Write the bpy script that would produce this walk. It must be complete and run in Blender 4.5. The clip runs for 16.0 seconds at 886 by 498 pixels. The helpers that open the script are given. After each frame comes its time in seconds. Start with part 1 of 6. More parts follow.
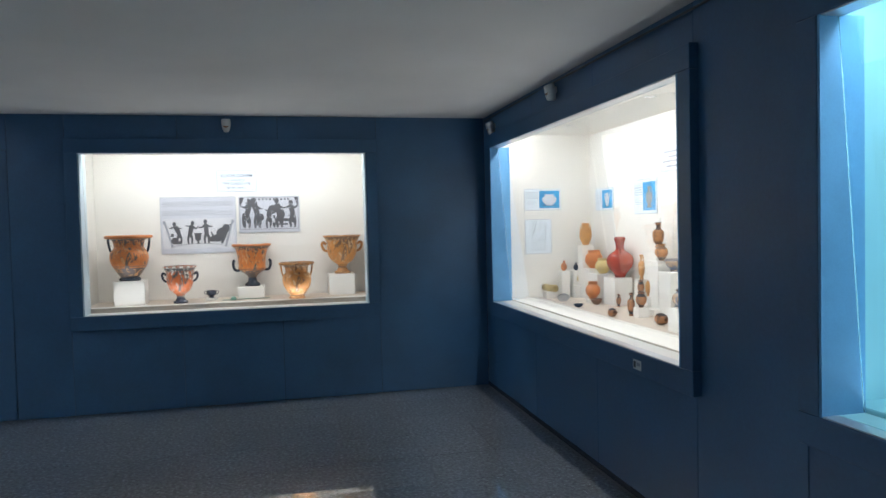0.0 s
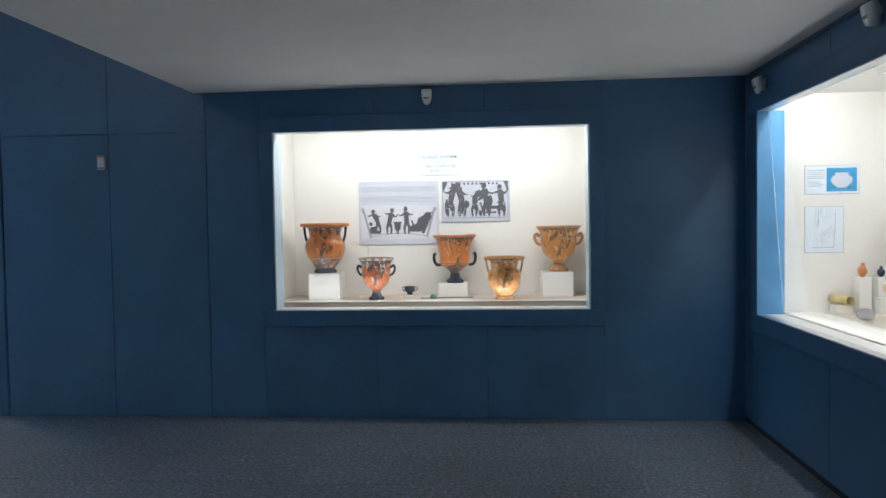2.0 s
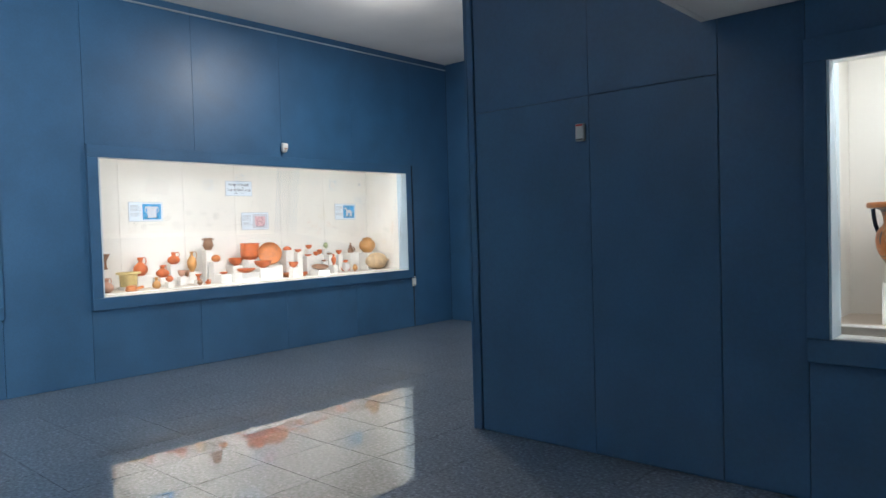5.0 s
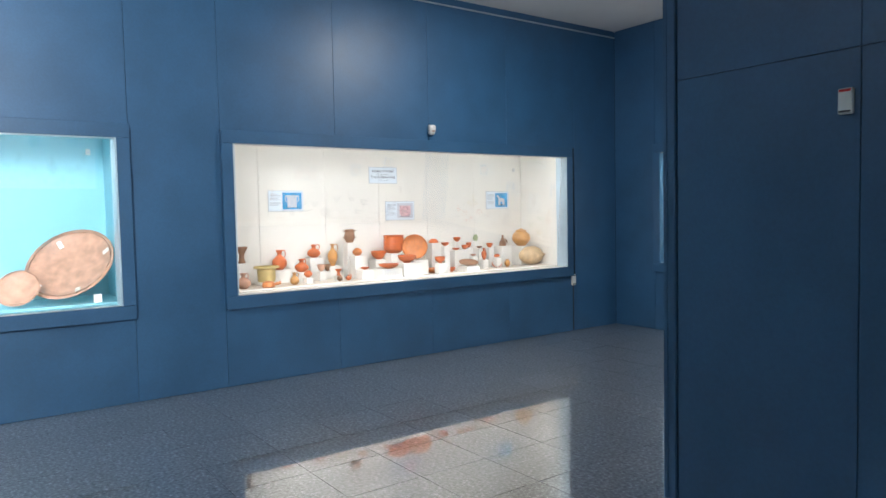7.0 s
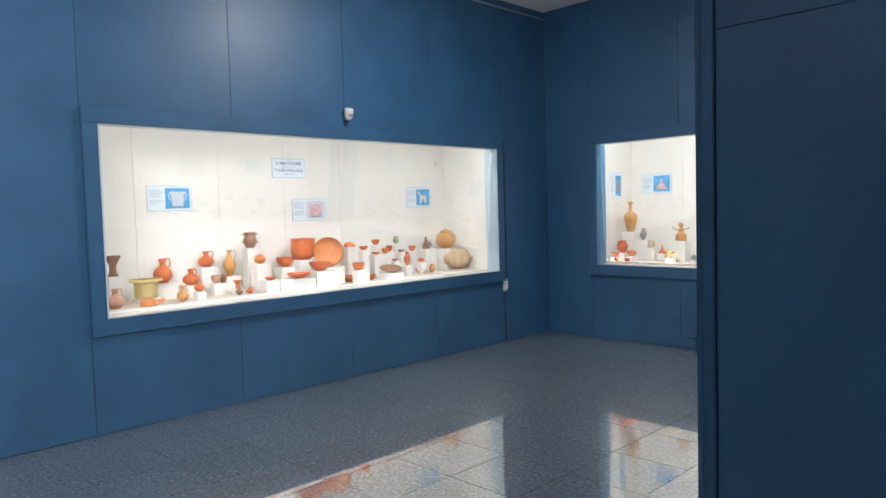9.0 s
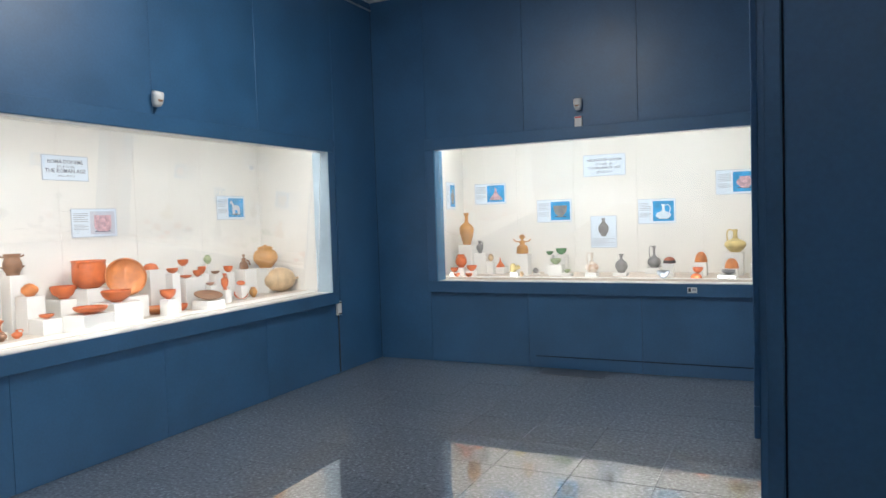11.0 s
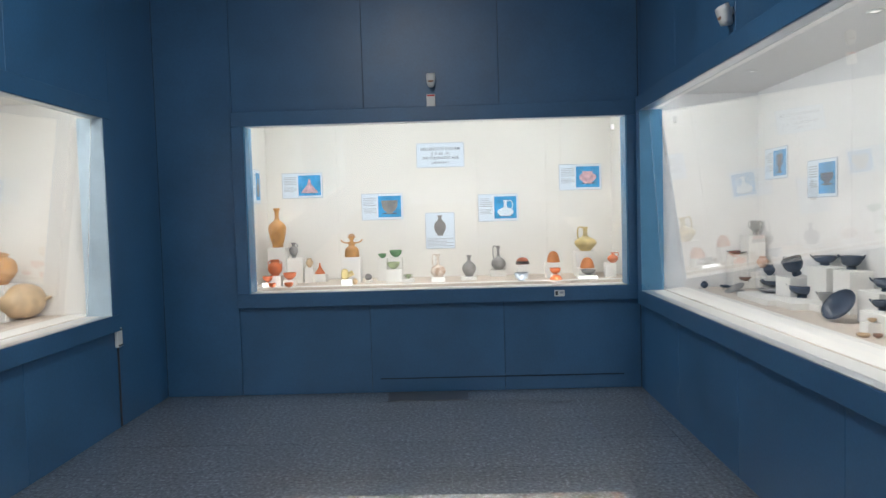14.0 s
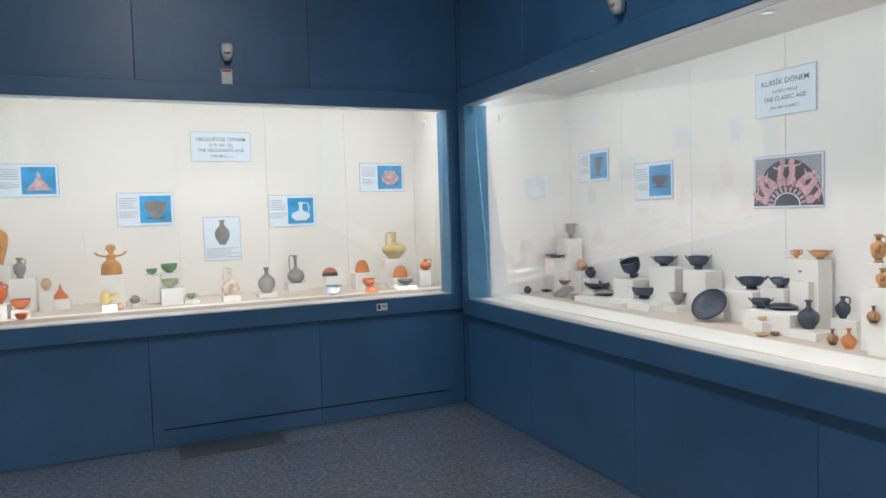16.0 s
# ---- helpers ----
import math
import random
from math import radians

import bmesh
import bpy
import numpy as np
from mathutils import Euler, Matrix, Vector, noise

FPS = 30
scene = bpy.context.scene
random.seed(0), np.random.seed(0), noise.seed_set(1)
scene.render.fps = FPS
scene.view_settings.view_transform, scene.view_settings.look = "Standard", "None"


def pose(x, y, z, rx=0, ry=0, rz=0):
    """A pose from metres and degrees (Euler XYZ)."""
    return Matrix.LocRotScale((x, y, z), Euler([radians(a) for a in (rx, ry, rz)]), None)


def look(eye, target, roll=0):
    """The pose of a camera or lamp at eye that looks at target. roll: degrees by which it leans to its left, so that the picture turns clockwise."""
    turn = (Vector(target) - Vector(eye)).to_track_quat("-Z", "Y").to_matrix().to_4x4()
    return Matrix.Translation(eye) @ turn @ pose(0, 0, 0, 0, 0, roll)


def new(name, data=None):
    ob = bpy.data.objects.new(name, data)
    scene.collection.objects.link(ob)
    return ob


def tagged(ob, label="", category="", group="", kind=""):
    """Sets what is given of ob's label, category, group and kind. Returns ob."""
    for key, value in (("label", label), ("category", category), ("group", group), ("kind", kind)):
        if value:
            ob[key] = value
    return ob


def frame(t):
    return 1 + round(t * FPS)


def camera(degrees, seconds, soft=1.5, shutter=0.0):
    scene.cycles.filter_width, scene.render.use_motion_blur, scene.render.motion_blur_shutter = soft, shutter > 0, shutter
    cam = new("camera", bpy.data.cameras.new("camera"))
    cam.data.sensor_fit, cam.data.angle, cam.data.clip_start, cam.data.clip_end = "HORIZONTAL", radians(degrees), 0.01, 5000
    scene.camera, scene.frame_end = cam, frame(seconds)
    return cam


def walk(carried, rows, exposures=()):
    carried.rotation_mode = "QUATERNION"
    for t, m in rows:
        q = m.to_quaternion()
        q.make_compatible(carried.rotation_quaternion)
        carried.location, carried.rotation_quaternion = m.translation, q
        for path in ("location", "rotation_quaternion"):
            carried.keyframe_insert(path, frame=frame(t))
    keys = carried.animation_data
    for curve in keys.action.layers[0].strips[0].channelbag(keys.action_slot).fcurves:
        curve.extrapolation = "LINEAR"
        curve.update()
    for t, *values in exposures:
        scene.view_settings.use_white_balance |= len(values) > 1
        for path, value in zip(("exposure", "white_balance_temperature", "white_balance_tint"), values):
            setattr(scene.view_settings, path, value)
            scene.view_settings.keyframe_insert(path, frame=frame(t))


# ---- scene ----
cam = camera(64.7, 16.0)
PATH = [
    (0, (3.94, -6.365, 1.529), (4.379, -4.415, 1.46), -1.4),
    (0.5, (3.996, -6.113, 1.55), (4.313, -4.14, 1.47), -1.2),
    (1, (4.061, -5.816, 1.504), (4.237, -3.825, 1.429), -1.1),
    (1.5, (4.068, -5.542, 1.51), (4.074, -3.544, 1.426), -1.0),
    (2, (4.029, -5.261, 1.469), (3.857, -3.27, 1.402), -0.9),
    (2.5, (3.916, -4.999, 1.445), (3.531, -3.037, 1.378), -1.1),
    (3, (3.779, -4.742, 1.435), (3.155, -2.843, 1.375), -1.2),
    (3.5, (3.671, -4.492, 1.441), (2.814, -2.686, 1.38), -1.2),
    (4, (3.545, -4.24, 1.44), (2.497, -2.537, 1.386), -1.1),
    (4.5, (3.336, -4.018, 1.449), (2.137, -2.418, 1.39), -1.5),
    (5, (3.157, -3.834, 1.442), (1.822, -2.345, 1.38), -1.7),
    (7.5, (2.043, -3.016, 1.583), (0.415, -1.861, 1.474), -1.1),
    (8, (1.77, -2.898, 1.528), (0.167, -1.705, 1.43), -1.6),
    (8.5, (1.542, -2.786, 1.538), (0.002, -1.514, 1.429), -1.7),
    (9, (1.267, -2.717, 1.549), (-0.154, -1.313, 1.44), -1.6),
    (9.5, (0.936, -2.711, 1.538), (-0.34, -1.174, 1.437), -1.7),
    (12, (-0.48, -2.121, 1.556), (-1.084, -0.216, 1.467), -1.4),
    (12.5, (-0.731, -2.002, 1.549), (-1.2, -0.06, 1.459), -1.1),
    (13, (-0.955, -1.856, 1.534), (-1.315, 0.11, 1.44), -1.3),
    (13.5, (-1.231, -1.678, 1.501), (-1.454, 0.307, 1.408), -1.5),
    (14, (-1.509, -1.512, 1.499), (-1.554, 0.485, 1.399), -1.6),
    (14.5, (-1.757, -1.34, 1.486), (-1.613, 0.653, 1.388), -1.7),
    (15, (-1.96, -1.099, 1.485), (-1.6, 0.866, 1.391), -1.7),
    (15.5, (-2.165, -0.85, 1.47), (-1.572, 1.058, 1.38), -1.5),
    (16, (-2.331, -0.565, 1.489), (-1.522, 1.261, 1.387), -1.7),
]
walk(cam, [(t, look(eye, target, roll)) for t, eye, target, roll in PATH], exposures=[(0, 0.68), (2.5, 0.74), (4, 0.64), (8, 0.66), (12, 0.65), (14, 0.50), (16, 0.43)])
LAMP, SILL = 0.98, 0.11          # overall strength of the case lamps
wld = bpy.data.worlds.new("world")
scene.world = wld
wld.use_nodes = True
wld.node_tree.nodes["Background"].inputs[0].default_value = (0.5, 0.6, 0.75, 1)
wld.node_tree.nodes["Background"].inputs[1].default_value = 0.02


def area_lamp(name, eye, target, size, size_y, watts, color=(1, 1, 1)):
    data = bpy.data.lights.new(name, "AREA")
    data.shape, data.size, data.size_y, data.energy, data.color = "RECTANGLE", size, size_y, watts, color
    ob = new(name, data)
    ob.matrix_world = look(eye, target)
    return ob

# Fill light for the tall wall, set as daylight from an added, unseen window strip.
area_lamp("clerestory_daylight", (1.64, -4.0, 3.22), (-4.0, -3.2, 3.3), 4.6, 1.1, 190, (0.93, 0.97, 1)).data.spread = radians(110)
# The round ceiling light of the tall room.
dome = area_lamp("ceiling_lamp", (-2.08, 1.265, 3.83), (-2.08, 1.265, 0), 0.3, 0.3, 38, (1, 0.99, 0.98))
dome.data.shape = "DISK"
# Added point fill without a fixture, lifts the high ceiling and upper walls.
glow = bpy.data.lights.new("ceiling_fill", "POINT")
glow.energy, glow.shadow_soft_size, glow.color = 10, 0.1, (1, 0.99, 0.98)
new("ceiling_fill", glow).location = (-2.08, 1.265, 3.45)


# ---- materials ----
def mat(name, base, rough=0.5, metal=0.0, vary=0.15, scale=6.0, bump=0.05, fine=120.0, spec=0.5, second=None, coat=0.0):
    """A surface with variation at two scales, fine relief and its own gloss."""
    m = bpy.data.materials.new(name)
    m.use_nodes = True
    nt = m.node_tree
    b = nt.nodes["Principled BSDF"]
    tc = nt.nodes.new("ShaderNodeTexCoord")
    info = nt.nodes.new("ShaderNodeObjectInfo")
    shift = nt.nodes.new("ShaderNodeVectorMath")
    shift.operation = "MULTIPLY_ADD"
    nt.links.new(info.outputs["Random"], shift.inputs[0])
    shift.inputs[1].default_value = (17.0, 29.0, 41.0)
    nt.links.new(tc.outputs["Object"], shift.inputs[2])
    n1, n2 = nt.nodes.new("ShaderNodeTexNoise"), nt.nodes.new("ShaderNodeTexNoise")
    n1.inputs["Scale"].default_value, n1.inputs["Detail"].default_value = scale, 4
    n2.inputs["Scale"].default_value, n2.inputs["Detail"].default_value = fine, 2
    nt.links.new(shift.outputs[0], n1.inputs["Vector"])
    nt.links.new(shift.outputs[0], n2.inputs["Vector"])
    r = nt.nodes.new("ShaderNodeValToRGB")
    dark = second or tuple(c * (1 - vary) for c in base)
    light = tuple(min(1, c * (1 + vary * 0.6)) for c in base)
    r.color_ramp.elements[0].color, r.color_ramp.elements[0].position = (*dark, 1), 0.32
    r.color_ramp.elements[1].color, r.color_ramp.elements[1].position = (*light, 1), 0.68
    nt.links.new(n1.outputs["Fac"], r.inputs[0])
    mix = nt.nodes.new("ShaderNodeMixRGB")
    mix.blend_type, mix.inputs[0].default_value = "OVERLAY", min(0.5, vary)
    nt.links.new(r.outputs[0], mix.inputs[1])
    nt.links.new(n2.outputs["Fac"], mix.inputs[2])
    nt.links.new(mix.outputs[0], b.inputs["Base Color"])
    rr = nt.nodes.new("ShaderNodeMapRange")
    rr.inputs[3].default_value, rr.inputs[4].default_value = max(0.02, rough * 0.8), min(1, rough * 1.2)
    nt.links.new(n1.outputs["Fac"], rr.inputs[0])
    nt.links.new(rr.outputs[0], b.inputs["Roughness"])
    b.inputs["Metallic"].default_value = metal
    b.inputs["Specular IOR Level"].default_value = spec
    b.inputs["Coat Weight"].default_value = coat
    if bump:
        bp = nt.nodes.new("ShaderNodeBump")
        bp.inputs["Strength"].default_value, bp.inputs["Distance"].default_value = bump, 0.004
        nt.links.new(n2.outputs["Fac"], bp.inputs["Height"])
        nt.links.new(bp.outputs[0], b.inputs["Normal"])
    return m


def glass_mat():
    m = bpy.data.materials.new("pane_glass")
    m.use_nodes = True
    nt = m.node_tree
    b = nt.nodes["Principled BSDF"]
    b.inputs["Base Color"].default_value = (1, 1, 1, 1)
    b.inputs["Roughness"].default_value = 0.0
    b.inputs["IOR"].default_value = 1.5
    b.inputs["Transmission Weight"].default_value = 1.0
    return m


def terrazzo():
    """Dark polished granite floor tile: speckles, worn patches, clouded polish."""
    m = bpy.data.materials.new("granite_tile")
    m.use_nodes = True
    nt = m.node_tree
    b = nt.nodes["Principled BSDF"]
    geo = nt.nodes.new("ShaderNodeNewGeometry")
    info = nt.nodes.new("ShaderNodeObjectInfo")
    v = nt.nodes.new("ShaderNodeTexVoronoi")
    v.inputs["Scale"].default_value = 85
    n = nt.nodes.new("ShaderNodeTexNoise")
    n.inputs["Scale"].default_value, n.inputs["Detail"].default_value = 44, 6
    big = nt.nodes.new("ShaderNodeTexNoise")
    big.inputs["Scale"].default_value, big.inputs["Detail"].default_value = 1.3, 5
    for k in (v, n, big):
        nt.links.new(geo.outputs["Position"], k.inputs["Vector"])
    r = nt.nodes.new("ShaderNodeValToRGB")
    r.color_ramp.elements[0].color, r.color_ramp.elements[0].position = (0.050, 0.052, 0.056, 1), 0.34
    r.color_ramp.elements[1].color, r.color_ramp.elements[1].position = (0.25, 0.255, 0.265, 1), 0.67
    nt.links.new(n.outputs["Fac"], r.inputs[0])
    sp = nt.nodes.new("ShaderNodeValToRGB")
    sp.color_ramp.elements[0].color, sp.color_ramp.elements[0].position = (1, 1, 1, 1), 0.75
    sp.color_ramp.elements[1].color, sp.color_ramp.elements[1].position = (1.8, 1.8, 1.8, 1), 0.97
    sep = nt.nodes.new("ShaderNodeSeparateColor")
    nt.links.new(v.outputs["Color"], sep.inputs[0])
    nt.links.new(sep.outputs[0], sp.inputs[0])
    mu = nt.nodes.new("ShaderNodeMixRGB")
    mu.blend_type, mu.inputs[0].default_value = "MULTIPLY", 1
    nt.links.new(r.outputs[0], mu.inputs[1])
    nt.links.new(sp.outputs[0], mu.inputs[2])
    tone = nt.nodes.new("ShaderNodeMapRange")
    tone.inputs[3].default_value, tone.inputs[4].default_value = 0.93, 1.07
    nt.links.new(info.outputs["Random"], tone.inputs[0])
    hv = nt.nodes.new("ShaderNodeHueSaturation")
    nt.links.new(tone.outputs[0], hv.inputs["Value"])
    nt.links.new(mu.outputs[0], hv.inputs["Color"])
    nt.links.new(hv.outputs[0], b.inputs["Base Color"])
    rr = nt.nodes.new("ShaderNodeMapRange")
    rr.inputs[1].default_value, rr.inputs[2].default_value = 0.3, 0.7
    rr.inputs[3].default_value, rr.inputs[4].default_value = 0.006, 0.020
    b.inputs["Roughness"].default_value, b.inputs["IOR"].default_value = 0.32, 1.9
    b.inputs["Coat Weight"].default_value, b.inputs["Coat IOR"].default_value = 1.0, 4.0
    nt.links.new(big.outputs["Fac"], rr.inputs[0])
    nt.links.new(rr.outputs[0], b.inputs["Coat Roughness"])
    bp = nt.nodes.new("ShaderNodeBump")
    bp.inputs["Strength"].default_value, bp.inputs["Distance"].default_value = 0.08, 0.002
    nt.links.new(n.outputs["Fac"], bp.inputs["Height"])
    nt.links.new(bp.outputs[0], b.inputs["Normal"])
    return m


BLUE = mat("blue_panel_paint", (0.023, 0.098, 0.207), rough=0.46, vary=0.14, scale=2.2, fine=60, bump=0.03, spec=0.75)
CORE = mat("dark_wall_core", (0.006, 0.014, 0.03), rough=0.7, vary=0.1)
# Reveal blues with case light mixed into the colour, in three strengths.
REVEAL = mat("lit_blue_reveal", (0.10, 0.30, 0.55), rough=0.35, vary=0.08)
REVEAL_DIM = mat("dim_lit_blue_reveal", (0.07, 0.22, 0.38), rough=0.3, vary=0.08)
REVEAL_BRIGHT = mat("bright_lit_blue_reveal", (0.48, 0.60, 0.68), rough=0.35, vary=0.08)
CEIL = mat("grey_white_ceiling_paint", (0.72, 0.71, 0.70), rough=0.85, vary=0.05, scale=1.5, bump=0.08)
CREAM = mat("cream_case_lining", (0.80, 0.78, 0.73), rough=0.7, vary=0.03, scale=2, bump=0.03)
FELT = mat("tan_case_floor", (0.60, 0.52, 0.44), rough=0.75, vary=0.05, scale=4, bump=0.05)
ICE = mat("white_case_lining", (0.80, 0.785, 0.765), rough=0.7, vary=0.03, scale=2, bump=0.03)
TEAL = mat("turquoise_case_lining", (0.25, 0.55, 0.64), rough=0.6, vary=0.04, scale=2)
GLASS = glass_mat()
STEEL = mat("brushed_aluminium", (0.62, 0.64, 0.66), rough=0.33, metal=0.85, vary=0.08, scale=8)
TILE = terrazzo()
GROUT = mat("grey_grout", (0.22, 0.22, 0.22), rough=0.9)
WHITE = mat("white_plinth_paint", (0.77, 0.755, 0.715), rough=0.55, vary=0.03, scale=5)
PLASTIC = mat("off_white_plastic", (0.68, 0.68, 0.66), rough=0.4, vary=0.05)
DARK_TILE = mat("dark_tile_stone", (0.055, 0.058, 0.064), rough=0.3, spec=1.0)
DARKP = mat("dark_grey_plastic", (0.05, 0.05, 0.055), rough=0.4)


# ---- mesh helpers ----
def box_bm(bm, a, b, bevel=0.0):
    lo = [min(p, q) for p, q in zip(a, b)]
    hi = [max(p, q) for p, q in zip(a, b)]
    vs = [bm.verts.new((x, y, z)) for x in (lo[0], hi[0]) for y in (lo[1], hi[1]) for z in (lo[2], hi[2])]
    fs = [bm.faces.new([vs[i] for i in f]) for f in ((0, 1, 3, 2), (4, 6, 7, 5), (0, 4, 5, 1), (2, 3, 7, 6), (0, 2, 6, 4), (1, 5, 7, 3))]
    if bevel:
        es = {e for f in fs for e in f.edges}
        bmesh.ops.bevel(bm, geom=list(es), offset=bevel, segments=1, affect="EDGES")
    return bm


def boxes(*pairs, bevel=0.0):
    bm = bmesh.new()
    for a, b in pairs:
        one = bmesh.new()
        box_bm(one, a, b, bevel)
        tmp = bpy.data.meshes.new("tmp")
        one.to_mesh(tmp)
        one.free()
        bm.from_mesh(tmp)
        bpy.data.meshes.remove(tmp)
    return bm


def part(name, bm, material, parent=None, label="", smooth=False):
    me = bpy.data.meshes.new(name)
    bmesh.ops.recalc_face_normals(bm, faces=bm.faces[:])
    bm.to_mesh(me)
    bm.free()
    me.materials.append(material)
    if smooth:
        me.shade_smooth()
    ob = new(name, me)
    if parent is not None:
        ob.parent = parent
        ob.matrix_parent_inverse = parent.matrix_world.inverted()
    if label:
        ob["label"] = label
    return ob


# A wall's own frame: u runs along it, v is the depth behind its face, w is up.
class Plane:
    def __init__(self, origin, along, inward):
        self.o, self.a, self.i = Vector(origin), Vector(along), Vector(inward)

    def p(self, u, v, w):
        return tuple(self.o + self.a * u + self.i * v + Vector((0, 0, w)))

    def box(self, u0, u1, v0, v1, w0, w1):
        return self.p(u0, v0, w0), self.p(u1, v1, w1)


WALL_A = Plane((0, 0, 0), (1, 0, 0), (0, 1, 0))          # u = x
WALL_B = Plane((5.79, 0, 0), (0, -1, 0), (1, 0, 0))      # u = -y
WALL_C = Plane((-4.02, 0, 0), (0, 1, 0), (-1, 0, 0))     # u = y
WALL_D = Plane((0, 4.34, 0), (1, 0, 0), (0, 1, 0))       # u = x
WALL_E = Plane((0, 0, 0), (0, 1, 0), (1, 0, 0))          # u = y
HIGH, LOW = 3.94, 2.52
SKIN = 0.012   # panel thickness, in front of the core


def wall(name, pl, u0, u1, top, holes, label, seams_low=(), seams_high=(), mid=None, extra=()):
    """A wall core with openings, clad with separate painted panels."""
    holes = [(h[0] - 0.016, h[1] + 0.016, h[2], h[3]) for h in holes]
    us = sorted({u0, u1, *[h[0] for h in holes], *[h[1] for h in holes]})
    pairs = []
    for a, b in zip(us, us[1:]):
        hole = [h for h in holes if h[0] <= a and h[1] >= b]
        if hole:
            pairs += [pl.box(a, b, SKIN, 0.05, 0, hole[0][2]), pl.box(a, b, SKIN, 0.05, hole[0][3], top)]
        else:
            pairs.append(pl.box(a, b, SKIN, 0.05, 0, top))
    core = part(name, boxes(*pairs), CORE)
    tagged(core, label, "wall", kind="structure")
    return core


def panel(wall_ob, pl, u0, u1, w0, w1, g=0.0016):
    part("panel", boxes(pl.box(u0 + g, u1 - g, 0, SKIN - 0.001, w0 + g, w1 - g), bevel=0.0012), BLUE, wall_ob)


def case(pl, name, u0, u1, w0, w1, depth, rise, lining, watts, label, tint=(0.94, 0.98, 1.0), seams=()):
    """A built-in showcase: surround, reveals, sloping glass pane, lined box and lamp strips behind the head."""
    F, P, top = 0.118, 0.045, w1 + 0.12
    strip = 0.40 if pl in (WALL_B, WALL_E) else 0.30 if pl is WALL_C else 0.23
    root = part(name, boxes(pl.box(u0 - 0.1, u1 + 0.1, depth + 0.014, depth + 0.03, w0 - 0.03, top + 0.02)), lining)
    tagged(root, label, "showcase", kind="structure")
    edges = [u0 - 0.08, *seams, u1 + 0.08]
    for a, b in zip(edges, edges[1:]):
        part("back_board", boxes(pl.box(a + 0.0012, b - 0.0012, depth + 0.003, depth + 0.013, w0 + rise, top), bevel=0.001), lining, root)
    part("side_lining", boxes(pl.box(u0 - 0.105, u0 - 0.08, 0.055, depth + 0.013, w0 - 0.03, top)), lining, root)
    part("side_lining", boxes(pl.box(u1 + 0.08, u1 + 0.105, 0.055, depth + 0.013, w0 - 0.03, top)), lining, root)
    part("case_floor", boxes(pl.box(u0 - 0.08, u1 + 0.08, 0.142, depth + 0.003, w0 - 0.03, w0 + rise), bevel=0.002), FELT if lining in (CREAM, ICE) else lining, root)
    part("front_strip", boxes(pl.box(u0 - 0.08, u1 + 0.08, 0.144, strip, w0 + rise - 0.002, w0 + rise + 0.003), bevel=0.001), WHITE if lining in (CREAM, ICE) else lining, root, "white strip along the case floor")
    part("case_ceiling", boxes(pl.box(u0 - 0.08, u1 + 0.08, 0.055, depth + 0.013, top, top + 0.018)), lining, root)
    for n, q in (("head", (u0 - F, u1 + F, -P, SKIN - 0.001, w1, w1 + F)), ("foot", (u0 - F, u1 + F, -P, SKIN - 0.001, w0 - F, w0)),
                 ("jamb", (u0 - F, u0 - 0.016, -P, SKIN - 0.001, w0 + 0.001, w1 - 0.001)), ("jamb", (u1 + 0.016, u1 + F, -P, SKIN - 0.001, w0 + 0.001, w1 - 0.001))):
        part("surround_" + n, boxes(pl.box(*q), bevel=0.003), BLUE, root)
    # The reveals' spill from the case is part of their colour, chosen per wall.
    part("reveal", boxes(pl.box(u0 - 0.014, u0 - 0.002, -P + 0.002, 0.142, w0 + 0.001, w1 - 0.001)), REVEAL_DIM if pl in (WALL_D, WALL_E) else REVEAL if pl is WALL_B else REVEAL_BRIGHT, root, "blue reveal with the case light in its colour")
    part("reveal", boxes(pl.box(u1 + 0.002, u1 + 0.014, -P + 0.002, 0.142, w0 + 0.001, w1 - 0.001)), REVEAL_DIM if pl in (WALL_D, WALL_E) else REVEAL if pl is WALL_B else REVEAL_BRIGHT, root, "blue reveal with the case light in its colour")
    part("sill_strip", boxes(pl.box(u0, u1, -P + 0.002, 0.022, w0 + 0.001, w0 + 0.006), bevel=0.001), STEEL, root, "brushed metal sill strip")
    part("sill_board", boxes(pl.box(u0, u1, 0.0235, 0.141, w0 + 0.001, w0 + 0.006), bevel=0.001), WHITE if lining in (CREAM, ICE) else lining, root, "white painted sill in front of the glass")
    part("head_strip", boxes(pl.box(u0, u1, -P + 0.006, 0.05, w1 - 0.006, w1 - 0.001)), STEEL, root, "brushed metal head strip")
    bm = bmesh.new()
    vb, vt = 0.128, 0.03
    q = [pl.p(u0, vb, w0 + 0.008), pl.p(u1, vb, w0 + 0.008), pl.p(u1, vt, w1 - 0.008), pl.p(u0, vt, w1 - 0.008)]
    q2 = [tuple(Vector(c) + pl.i * 0.008) for c in q]
    vs = [bm.verts.new(c) for c in q + q2]
    for f in ((0, 1, 2, 3), (7, 6, 5, 4), (0, 4, 5, 1), (1, 5, 6, 2), (2, 6, 7, 3), (3, 7, 4, 0)):
        bm.faces.new([vs[i] for i in f])
    pane = part("pane", bm, GLASS, root, "clear sloping glass pane")
    pane.visible_shadow = False
    n = max(1, round((u1 - u0) / 1.2))
    L = (u1 - u0) / n
    low = SILL
    for k in range(n):
        u = u0 + L * (k + 0.5)
        area_lamp("case_lamp", pl.p(u, 0.13, top - 0.012), pl.p(u, depth, w0 + 0.55), L * 0.95, 0.10, watts / n * LAMP, tint)
        area_lamp("sill_lamp", pl.p(u, 0.150, w0 + rise + 0.016), pl.p(u, depth * 0.8, w0 + rise + 0.85), L * 0.95, 0.022, watts / n * LAMP * low, tint)
    return root


